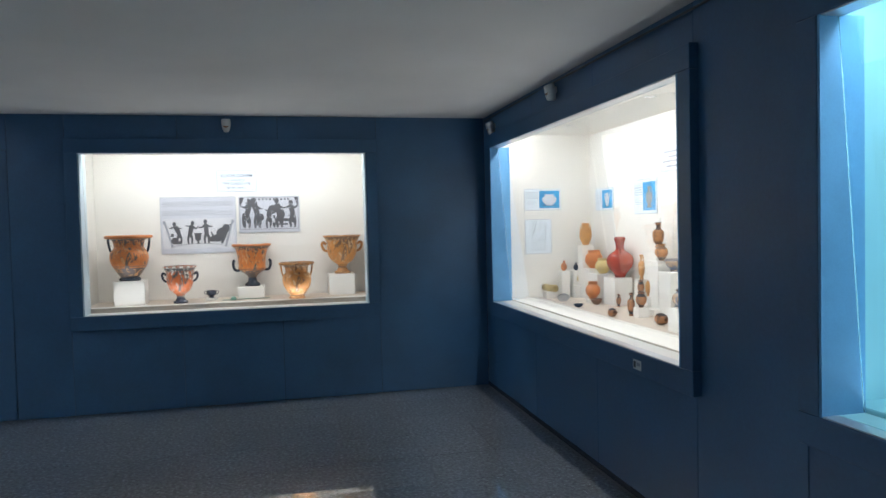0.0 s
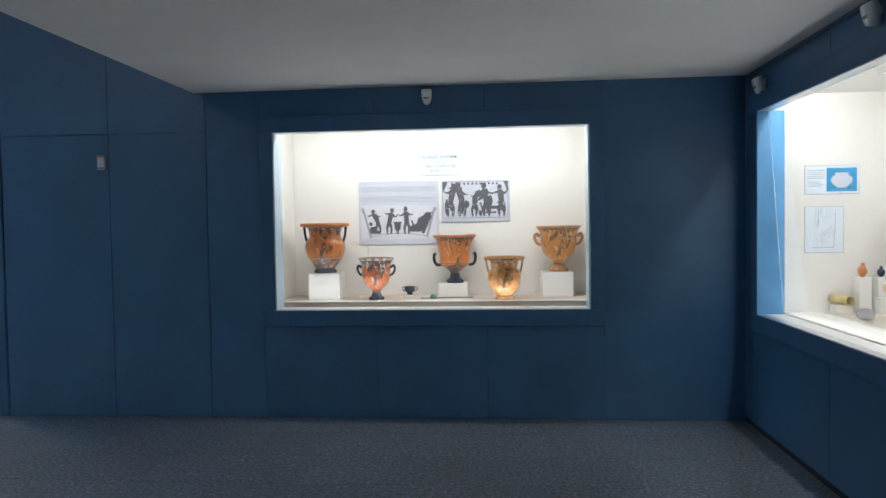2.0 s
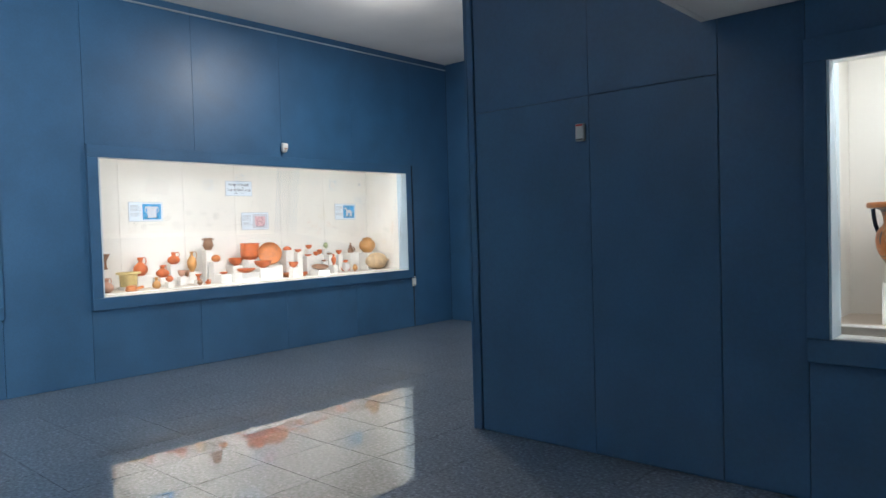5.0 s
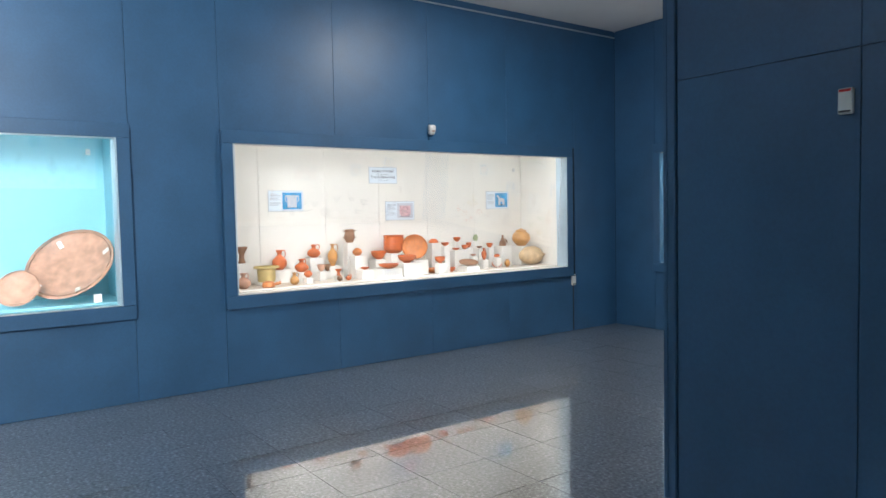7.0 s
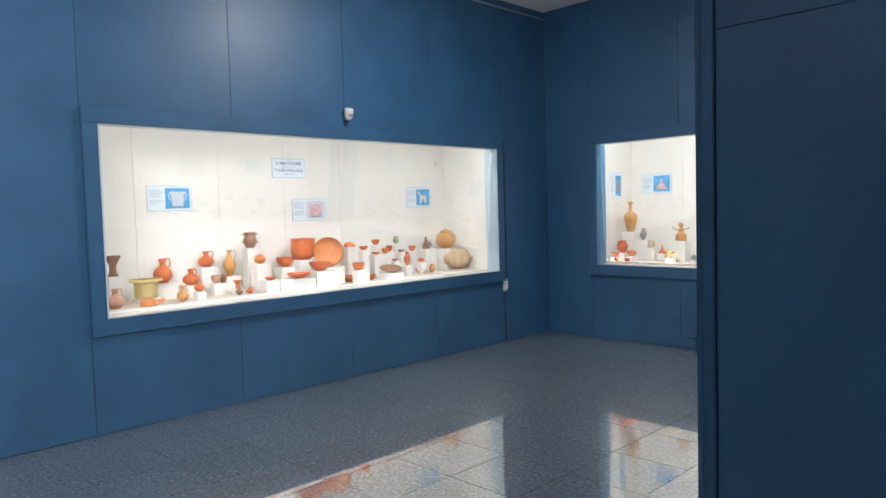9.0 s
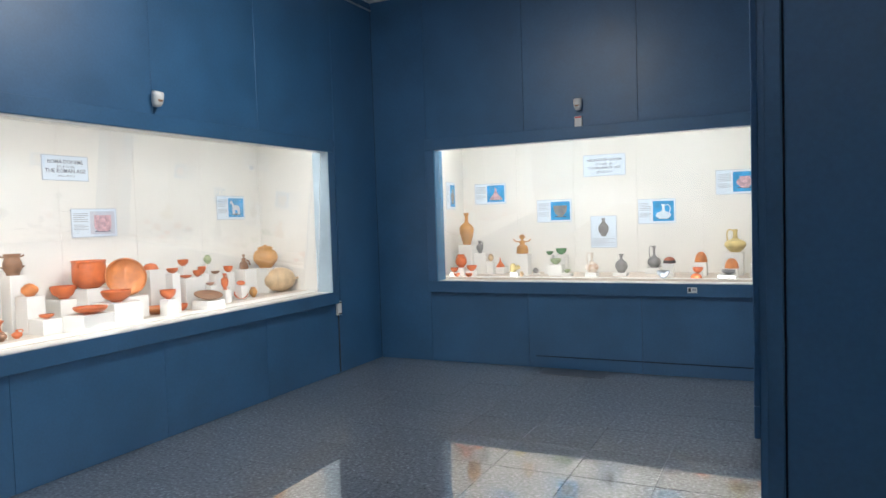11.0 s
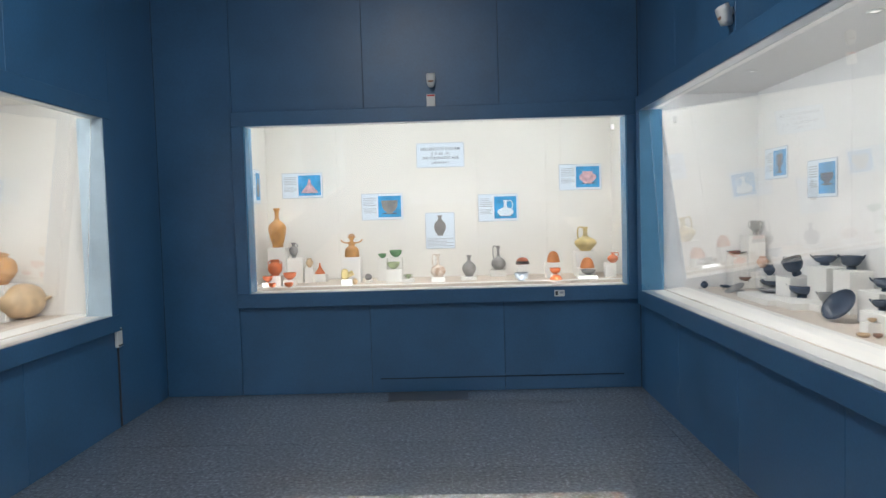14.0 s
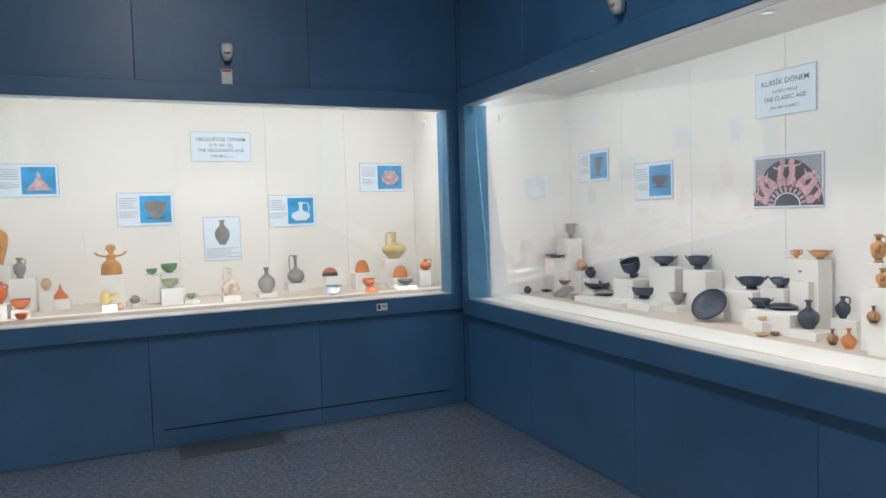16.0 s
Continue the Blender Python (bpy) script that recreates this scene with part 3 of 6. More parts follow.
def vessel(kind, pl, u, v, w, h, wide, material, label, tilt=0.0):
    """One clay vessel: foot, body, lip and handles, each a part."""
    root = new({"cone": "conical_vessel", "dome": "upturned_bowl", "tube": "clay_tube"}.get(kind, kind))
    tagged(root, label, {"column_krater": "krater", "bell_krater": "krater", "calyx_krater": "krater", "figurine": "figurine", "statuette": "statuette",
                         "lying_jar": "jar", "dome": "bowl", "cone": "vessel", "kylix": "cup", "kantharos": "cup"}.get(kind, kind.split("_")[-1]))
    root.empty_display_size = 0.02
    turn = random.uniform(-25, 25)
    if kind in ("figurine", "statuette"):
        bpy.data.objects.remove(root)
        return clay_figure(kind, pl, u, v, w, h, wide, material, label)
    if kind in ("lying_jar", "tube", "askos", "lamp"):
        lying(kind, root, h, wide, material)
        place(root, pl, u, v, w, 0, random.uniform(-12, 12))
        return root
    outline, nf, nl, handles, share = SHAPES[kind]
    if kind == "plate":
        h = wide * 0.14
    R = wide / 2 * share
    pts = [(r * R, z * h) for r, z in outline]
    body = smooth_line(pts[nf - 1:len(pts) - nl + 1], 4)
    t = max(0.003, R * 0.06)
    sub("foot", lathe([(0, pts[0][1] + 0.001)] + pts[:nf]), BLACK if material in (REDFIG, BROKENFIG) else material, root)
    if kind in ("dome", "cone"):
        sub("body", lathe(body), material, root)
        sub("knob", lathe(pts[-nl:] + [(0, h)]), material, root)
    else:
        inner = [(max(r - t, 0.002), z) for r, z in reversed(body)][:-2]
        floor_z = inner[-1][1]
        sub("body", lathe(body), material, root)
        lip = pts[-nl:]
        ins = [(max(r - t, 0.002), z) for r, z in reversed(lip)]
        sub("lip", lathe(lip + ins), ORANGE if material is REDFIG else material, root)
        sub("inside", lathe(inner + [(0, floor_z)]), material if material not in (REDFIG,) else BLACK, root)
    hm = BLACK if material in (REDFIG, BROKENFIG) else material
    rr = max(0.0035, R * 0.068)

    def handle(line, r=rr, flat=1.0):
        sub("handle", tube([(x * R, 0, z * h) for x, z in line], r, flat=flat), hm, root)
    for s in (-1, 1):
        if handles == "columns":
            handle([(s * .74, .62), (s * .80, .70), (s * .84, .80), (s * .86, .92)], rr * 0.75)
        elif handles == "ears":
            handle([(s * .72, .58), (s * .92, .62), (s * 1.03, .74), (s * .96, .82), (s * .80, .76)])
        elif handles == "low_ears":
            handle([(s * .62, .38), (s * .82, .38), (s * .93, .46), (s * .94, .58), (s * .86, .62)])
        elif handles == "loops":
            handle([(s * .64, .44), (s * .86, .52), (s * .97, .72), (s * .92, .92), (s * .68, .92)], rr * 0.8)
        elif handles == "wings":
            for y_ in (-.16, .16):
                line = [(s * .90, y_ * 1.1, .70), (s * 1.08, y_ * 1.25, .84), (s * 1.22, y_ * .9, 1.02), (s * 1.25, 0, 1.07)]
                sub("handle", tube([(x * R, y * R, z * h) for x, y, z in line], rr * 0.75), hm, root)
        elif handles == "shoulders":
            handle([(s * .80, .62), (s * 1.0, .70), (s * 1.02, .84), (s * .56, .88)])
        elif handles == "lugs":
            handle([(s * .93, .78), (s * 1.06, .82), (s * 1.06, .94), (s * .96, .94)])
        elif handles == "knobs":
            for z_ in (.35, .85):
                handle([(s * .70, z_), (s * .9, z_ + .02), (s * 1.08, z_ + .07)], rr * 1.3)
    if handles == "jug_handle":
        handle([(.72, .62), (1.02, .72), (1.06, .88), (.80, .99), (.36, .94)])
    elif handles == "round_handle":
        handle([(.60, .60), (.84, .68), (.90, .84), (.70, .98), (.30, .95)])
    elif handles == "tall_handle":
        handle([(-.62, .46), (-.74, .62), (-.72, .90), (-.52, 1.0), (-.22, .95)])
    elif handles == "small_handle":
        handle([(.80, .70), (1.0, .76), (.86, .90), (.36, .90)])
    elif handles == "lid":
        lid = [(.66, .84), (.62, .88), (.40, .93), (.12, .95), (.16, .98), (.10, 1), (0, 1)]
        sub("lid", lathe([(r * R, z * h) for r, z in lid]), material, root)
    if material is BROKENFIG:
        sub("repair", lathe([(R * .955, h * .955), (R * 1.008, h * .982), (R * .98, h * 1.004)], 14), PLASTER, root, "white plaster repair on the rim")
    lift = R * math.sin(radians(tilt)) * (0.44 if tilt < 30 else 0.97) if tilt else 0.0
    face = {id(WALL_E): 45.0, id(WALL_C): -33.0, id(WALL_B): 60.0}.get(id(pl), 0.0)
    if tilt and pl is WALL_E:
        face = 12.0
    place(root, pl, u, v, w, tilt, face + random.uniform(-12, 12) if tilt or handles in ("columns", "ears", "low_ears", "wings", "loops", "tall_handle") else turn, lift)
    return root


def lying(kind, root, h, wide, material):
    R, L = h / 2, wide / 2
    turned = Matrix.Rotation(radians(90), 4, "Y")
    if kind == "tube":
        bm = lathe([(R * .8, -L), (R, -L), (R, L), (R * .8, L), (R * .8, -L)], 20)
        bm.transform(Matrix.Translation((0, 0, R)) @ turned)
        sub("body", bm, material, root)
        rim = lathe([(R, L * .9), (R * 1.06, L * .92), (R * 1.06, L), (R, L)], 20)
        rim.transform(Matrix.Translation((0, 0, R)) @ turned)
        sub("lip", rim, material, root)
        return
    if kind == "lamp":
        bm = lathe(smooth_line([(.0, 0), (.55 * L, .02 * h), (.62 * L, .3 * h), (.56 * L, .75 * h), (.30 * L, .95 * h), (.10 * L, .8 * h), (0, .8 * h)], 3))
        bm.transform(Matrix.Translation((-.38 * L, 0, 0)))
        sub("body", bm, material, root)
        sub("spout", tube([(.1 * L, 0, .4 * h), (.6 * L, 0, .5 * h), (.95 * L, 0, .6 * h)], .24 * h, 10), material, root)
        return
    k = .62 if kind == "askos" else 1.0
    bm = lathe(smooth_line([(0, -L), (.45 * R * k, -.94 * L), (.86 * R * k, -.60 * L), (R * k, -.1 * L), (.84 * R * k, .35 * L), (.45 * R * k, .62 * L), (.34 * R * k, .74 * L)], 4))
    bm.transform(Matrix.Translation((0, 0, R * k)) @ turned)
    sub("body", bm, material, root)
    lip = lathe([(.34 * R * k, .74 * L), (.40 * R * k, .9 * L), (.55 * R * k, L), (.44 * R * k, L), (.28 * R * k, .78 * L)])
    lip.transform(Matrix.Translation((0, 0, R * k)) @ turned)
    sub("lip", lip, material, root)
    if kind == "askos":
        sub("handle", tube([(-.6 * L, 0, h * .5), (-.2 * L, 0, h * .96), (.45 * L, 0, h * .9), (.62 * L, 0, h * .4)], h * .06), material, root)
    else:
        for s in (-1, 1):
            sub("handle", tube([(.1 * L, s * R * .9, R), (.45 * L, s * R * .95, R * 1.1), (.7 * L, s * R * .4, R)], R * .09), material, root)


def clay_figure(kind, pl, u, v, w, h, wide, material, label):
    """A small clay figure, one plain mesh."""
    bm = lathe(smooth_line([(0, 0), (.28 * h, 0), (.30 * h, .10 * h), (.27 * h, .34 * h), (.13 * h, .46 * h), (.15 * h, .56 * h), (.13 * h, .62 * h), (.055 * h, .66 * h), (.10 * h, .74 * h), (.10 * h, .82 * h), (0, .87 * h)], 3), 18)
    bm.transform(Matrix.Diagonal((1, 0.7, 1, 1)))
    pieces = [bm]
    if kind == "figurine":
        for s in (-1, 1):
            pieces.append(tube([(s * .11 * h, 0, .58 * h), (s * .24 * h, 0, .59 * h), (s * .36 * h, -.02 * h, .63 * h), (s * wide * .52, 0, .72 * h)], .030 * h))
        for k in range(9):
            a = math.pi * (0.02 + 0.96 * k / 8)
            pieces.append(tube([(.08 * h * math.cos(a), 0, .80 * h + .07 * h * math.sin(a)), (.17 * h * math.cos(a), 0, .80 * h + .17 * h * math.sin(a))], .018 * h, 6))
    else:
        pieces.append(tube([(-.16 * h, -.05 * h, .5 * h), (-.26 * h, -.16 * h, .4 * h), (-.1 * h, -.22 * h, .34 * h)], .05 * h))
        pieces.append(tube([(.16 * h, -.05 * h, .5 * h), (.28 * h, -.12 * h, .42 * h), (.3 * h, -.2 * h, .2 * h)], .05 * h))
    whole = bmesh.new()
    for q in pieces:
        tmp = bpy.data.meshes.new("tmp")
        q.to_mesh(tmp)
        q.free()
        whole.from_mesh(tmp)
        bpy.data.meshes.remove(tmp)
    ob = part(kind, whole, material, None, "", True)
    tagged(ob, label, kind)
    place(ob, pl, u, v, w)
    return ob


def plinth(pl, u0, u1, v0, v1, w, h):
    d = 0.0 if h < 0.03 else 0.002
    ob = part("plinth", boxes((( -(u1 - u0) / 2, -(v1 - v0) / 2, 0), ((u1 - u0) / 2, (v1 - v0) / 2, h)), bevel=0.0015), WHITE)
    place(ob, pl, (u0 + u1) / 2, (v0 + v1) / 2, w, 0, random.uniform(-2, 2))
    tagged(ob, "thin white painted display slab" if h < 0.04 else ("tall white painted display plinth" if h > 0.22 else "white painted display plinth block"), "plinth", "display plinths")
    return ob


# ---- printed sheets on the case backs ----
def flat(pl, polys, v):
    """Thin printed shapes standing 0.4 mm off the sheet."""
    bm = bmesh.new()
    for k, poly in enumerate(polys):
        e = v - 0.000012 * k
        a = [bm.verts.new(pl.p(x, e, z)) for x, z in poly]
        b = [bm.verts.new(pl.p(x, e + 0.0004, z)) for x, z in poly]
        bm.faces.new(a)
        for i in range(len(a)):
            j = (i + 1) % len(a)
            bm.faces.new((a[i], a[j], b[j], b[i]))
    return bm


def rect(u0, u1, w0, w1):
    return [(u0, w0), (u1, w0), (u1, w1), (u0, w1)]


def oval(u, w, a, b, n=14, turn=0.0):
    c, s = math.cos(turn), math.sin(turn)
    return [(u + a * math.cos(t) * c - b * math.sin(t) * s, w + a * math.cos(t) * s + b * math.sin(t) * c) for t in (2 * math.pi * k / n for k in range(n))]


def limb(u0, w0, u1, w1, r0, r1):
    d = Vector((u1 - u0, w1 - w0))
    if d.length < 1e-6:
        return oval(u0, w0, r0, r0)
    nrm = Vector((-d.y, d.x)).normalized()
    return [(u0 + nrm.x * r0, w0 + nrm.y * r0), (u0 - nrm.x * r0, w0 - nrm.y * r0), (u1 - nrm.x * r1, w1 - nrm.y * r1), (u1 + nrm.x * r1, w1 + nrm.y * r1)]


def bars(pl, root, u0, u1, w0, w1, n, v, material, ragged=True):
    step = (w1 - w0) / n
    polys = [rect(u0, u1 - ((u1 - u0) * random.choice((0, 0, .02, .25)) if ragged else 0), w1 - step * (k + 0.66), w1 - step * (k + 0.34)) for k in range(n)]
    part("text_lines", flat(pl, polys, v), material, root)


def board(name, pl, u0, u1, v, w0, w1, material, label, category):
    ob = part(name, boxes(pl.box(u0, u1, v - 0.004, v + 0.002, w0, w1), bevel=0.0008), EDGE)
    tagged(ob, label, category)
    m = 0.006
    part("sheet", boxes(pl.box(u0 + m, u1 - m, v - 0.0048, v - 0.0035, w0 + m, w1 - m)), material, ob)
    return ob


def flip(pl):
    """-1 where the wall's own direction runs from right to left for a visitor."""
    return -1 if pl.a.cross(pl.i).z < 0 else 1


def written(pl, root, text, u, w, size, v, material):
    cu = bpy.data.curves.new("words", "FONT")
    cu.body, cu.size, cu.align_x, cu.align_y, cu.extrude = text, size, "CENTER", "CENTER", 0.0003
    cu.resolution_u, cu.offset = 2, size * 0.006
    tmp = bpy.data.objects.new("words", cu)
    scene.collection.objects.link(tmp)
    me = bpy.data.meshes.new_from_object(tmp.evaluated_get(bpy.context.evaluated_depsgraph_get()))
    bpy.data.objects.remove(tmp)
    ob = new("words", me)
    me.materials.clear()
    me.materials.append(material)
    a = pl.a * flip(pl)
    m = Matrix.Identity(4)
    for k, c in enumerate((a, Vector((0, 0, 1)), -pl.i)):
        for r in range(3):
            m[r][k] = c[r]
    m.translation = Vector(pl.p(u, v, w))
    ob.parent = root
    ob.matrix_world = m
    return ob


WORDS = {"classic": ("KLASİK DÖNEM", "(i.ö.5y.y.-4.y.y.)", "THE CLASSIC AGE", "(5th.-4th. Cent.B.C.)"),
         "roman": ("ROMA DÖNEMİ", "(İ.Ö. 30 - İ.S. 395)", "THE ROMAN AGE", "(30 B.C. - 395 A.D.)"),
         "hellenistic": ("HELLENİSTİK DÖNEM", "(İ. Ö. 330 - 30)", "THE HELLENISTIC AGE", "(330-30 B.C.)")}


def title_card(pl, u0, u1, v, w0, w1, label):
    ob = board("title_card", pl, u0, u1, v, w0, w1, PAPER, label, "sign")
    W, H = u1 - u0, w1 - w0
    key = [k for k in WORDS if k in label]
    if key:
        for text, f, s in zip(WORDS[key[0]], (.74, .55, .38, .19), (1.04, .98, 1.04, .98) if key[0] == "classic" else (1.12, .8, 1.16, .7)):
            written(pl, ob, text, (u0 + u1) / 2, w0 + H * f, min(W * 1.25 / max(12, len(text)), H * .19) * s, v - 0.0052, BLUEINK)
    else:
        for f, s in ((.74, .74), (.55, .5), (.38, .8), (.19, .6)):
            part("text_lines", flat(pl, [rect((u0 + u1) / 2 - W * s / 2, (u0 + u1) / 2 + W * s / 2, w0 + H * f - H * .035, w0 + H * f + H * .035)], v - 0.0052), INKGREY, ob)
    return ob


def text_card(pl, u0, u1, v, w0, w1, label):
    ob = board("text_card", pl, u0, u1, v, w0, w1, PAPER, label, "information sheet")
    bars(pl, ob, u0 + .02, u1 - .02, w0 + .03, w1 - .03, 12, v - 0.0052, INKGREY)
    return ob


def pot_outline(u, w, wide, h, kind):
    prof = smooth_line(SHAPES[kind][0], 2)
    right = [(u + r * wide / 2, w + z * h) for r, z in prof]
    return right + [(2 * u - x, z) for x, z in reversed(right)]


def photo_card(pl, u0, u1, v, w0, w1, label):
    """A sheet with a text column and a photograph on blue."""
    ob = board("photo_card", pl, u0, u1, v, w0, w1, PAPER, label, "information sheet")
    W, H, s = u1 - u0, w1 - w0, flip(pl)
    tall = H > W * 0.95

    def U(f):
        return u0 + W * f if s > 0 else u1 - W * f
    p0, p1 = (.42, .95) if tall else (.40, .95)
    a, b = sorted((U(p0), U(p1)))
    part("photograph", flat(pl, [rect(a, b, w0 + H * .10, w0 + H * .90)], v - 0.0052), PAPERGREY if "red cup" in label else PHOTO, ob, "photograph of a vessel")
    kinds = (("cone", "cone", PINK), ("juglet", "bowl", GREY), ("white jug", "slim_jug", PAPER), ("pink", "jar", PINK), ("red cup", "cauldron", PINK), ("relief", "mortar", PAPERGREY), ("animal", "", PAPERGREY),
             ("handled cup", "kantharos", BLUEINK), ("black pot", "kylix", BLUEINK), ("flask", "lekythos", GREY), ("lamp", "jar", PAPERGREY), ("vase", "amphora", PAPERGREY))
    kind, m = next(((k, m) for word, k, m in kinds if word in label), ("jar", BROWN))
    tallness = {"kantharos": 1.35, "kylix": .52, "jar": .72, "cooking_pot": .72, "mortar": .85, "slim_jug": 1.0, "cone": .85, "lekythos": 1.7, "amphora": 1.3}.get(kind, .8)
    ph = min(H * .58, (b - a) * .72 * tallness)
    cu, pw, base = (a + b) / 2, ph / tallness, w0 + H * .48 - ph / 2
    if kind:
        part("pictured_vessel", flat(pl, [pot_outline(cu, base, pw, ph, kind)], v - 0.0058), m, ob)
    else:
        body = [oval(cu, base + ph * .55, pw * .34, ph * .20), limb(cu - s * pw * .2, base + ph * .6, cu - s * pw * .36, base + ph * .92, ph * .13, ph * .08), oval(cu - s * pw * .42, base + ph * .95, pw * .12, ph * .09),
                limb(cu - s * pw * .38, base + ph, cu - s * pw * .34, base + ph * 1.2, ph * .03, ph * .01)]
        body += [limb(cu + x * pw, base + ph * .5, cu + x * pw * 1.05, base, ph * .08, ph * .06) for x in (-.27, -.16, .18, .28)]
        part("pictured_figure", flat(pl, body, v - 0.0058), m, ob)
    loops = []
    if kind in ("kantharos", "kylix", "amphora", "mortar"):
        for e in (-1, 1):
            line = smooth_line([(cu + e * pw * x, base + ph * z) for x, z in ((.30, .86), (.46, .94), (.52, .72), (.44, .48), (.28, .42))], 4)
            loops += [limb(*p, *q, ph * .035, ph * .035) for p, q in zip(line, line[1:])]
    elif kind in ("slim_jug", "cooking_pot", "lekythos", "bowl"):
        line = smooth_line([(cu + pw * x, base + ph * z) for x, z in ((.12, .92), (.34, .95), (.46, .70), (.40, .44))], 4)
        loops += [limb(*p, *q, ph * .03, ph * .03) for p, q in zip(line, line[1:])]
    if loops:
        part("pictured_handles", flat(pl, loops, v - 0.0058), m, ob)
    part("pictured_stand", flat(pl, [oval(cu, base + H * .01, pw * .46, H * .03)], v - 0.0055), BLUEINK, ob)
    a, b = sorted((U(.05), U(.36)))
    bars(pl, ob, a, b, w0 + H * .52, w0 + H * .86, 5, v - 0.0052, INKGREY)
    bars(pl, ob, a, b, w0 + H * .26, w0 + H * .46, 4, v - 0.0052, INKGREY)
    return ob


def dancer(u, w, h, lean, rng, arms=True):
    """A plain standing shape: trunk, limbs and a round top."""
    r = h * .065
    hip, neck = (u, w + h * .46), (u + lean * h * .16, w + h * .80)
    out = [limb(*hip, *neck, r * 1.3, r * 1.5), oval(neck[0] + lean * h * .04, neck[1] + h * .11, r * 1.2, r * 1.5)]
    for k in (-1, 1):
        knee = (hip[0] + k * h * .09, w + h * .24)
        out += [limb(*hip, *knee, r * 1.1, r * .7), limb(*knee, knee[0] - k * h * .02, w, r * .7, r * .5)]
        if arms:
            el = (neck[0] + k * h * .15, neck[1] - h * rng.uniform(.02, .16))
            out += [limb(*neck, *el, r * .7, r * .5), limb(*el, el[0] + k * h * .12, el[1] + h * rng.uniform(-.05, .18), r * .5, r * .3)]
    return out


def drawing_board(pl, u0, u1, v, w0, w1, label):
    ob = board("picture_board", pl, u0, u1, v, w0, w1, PAPERGREY, label, "poster")
    W, H = u1 - u0, w1 - w0
    rng = random.Random(4)
    bars(pl, ob, u0 + W * .03, u1 - W * .03, w0 + H * .83, w0 + H * .92, 5, v - 0.0052, INKGREY)
    bars(pl, ob, u0 + W * .03, u1 - W * .03, w0 + H * .67, w0 + H * .77, 5, v - 0.0052, INKGREY)
    part("drawing_ground", flat(pl, [rect(u0 + W * .03, u1 - W * .03, w0 + H * .09, w0 + H * .62)], v - 0.0052), DRAWN, ob, "pale drawing ground")
    polys = []
    for f, g, lean in ((.24, .50, -1), (.38, .52, .6), (.60, .55, -.2)):
        polys += dancer(u0 + W * f, w0 + H * .17, H * g * .78, lean, rng)
        polys += [oval(u0 + W * f + lean * W * .012, w0 + H * (.17 + g * .46), W * .026, H * .075, turn=-lean * .25)]
    polys += [oval(u0 + W * .68, w0 + H * .25, W * .07, H * .05), oval(u0 + W * .80, w0 + H * .36, W * .075, H * .085, turn=.6), limb(u0 + W * .86, w0 + H * .48, u0 + W * .93, w0 + H * .50, H * .012, H * .008)]
    polys += [oval(u0 + W * .18, w0 + H * .23, W * .05, H * .06), oval(u0 + W * .15, w0 + H * .33, W * .022, H * .032), limb(u0 + W * .18, w0 + H * .2, u0 + W * .27, w0 + H * .2, H * .03, H * .02)]
    polys += [pot_outline(u0 + W * .485, w0 + H * .17, W * .11, H * .19, "calyx_krater")]
    polys += [oval(u0 + W * .77, w0 + H * .28, W * .10, H * .075, turn=.35), oval(u0 + W * .86, w0 + H * .44, W * .05, H * .07), limb(u0 + W * .86, w0 + H * .42, u0 + W * .80, w0 + H * .17, H * .05, H * .02),
              limb(u0 + W * .70, w0 + H * .25, u0 + W * .66, w0 + H * .38, H * .025, H * .01)]
    part("drawn_figures", flat(pl, polys, v - 0.0058), INK, ob, "dark drawn figures")
    arc = [limb(u0 + W * (.5 + .38 * math.cos(a)), w0 + H * (.09 + .085 * math.sin(a)), u0 + W * (.5 + .38 * math.cos(a + .2)), w0 + H * (.09 + .085 * math.sin(a + .2)), .0015, .0015) for a in (.2 * k for k in range(15))]
    part("ground_line", flat(pl, arc, v - 0.0062), INK, ob)
    for k in (0, 1):
        x0, x1 = (u0 + W * .05, u0 + W * .15) if k == 0 else (u1 - W * .05, u1 - W * .15)
        part("border_palmette", flat(pl, [limb(x0, w0 + H * .58, x1, w0 + H * .12, W * .014, W * .014), oval(x0, w0 + H * .55, W * .02, H * .04)], v - 0.0062), INKGREY, ob)
    return ob


def line_drawing(pl, u0, u1, v, w0, w1, label):
    ob = board("line_drawing", pl, u0, u1, v, w0, w1, PAPER, label, "poster")
    W, H = u1 - u0, w1 - w0
    rng = random.Random(6)
    lines = []
    for k in range(34):
        x, z, a = u0 + W * rng.uniform(.25, .7), w0 + H * rng.uniform(.15, .85), rng.gauss(1.5, .5)
        lines.append(limb(x, z, x + W * .16 * math.cos(a), z + H * .16 * math.sin(a), .0012, .0012))
    lines += [limb(u0 + W * .74, w0 + H * .1, u0 + W * .78, w0 + H * .86, .002, .002), limb(u0 + W * .2, w0 + H * .12, u0 + W * .75, w0 + H * .12, .002, .002)]
    tagged(part("drawn_lines", flat(pl, lines, v - 0.0052), INKGREY, ob), kind="stuff")
    return ob


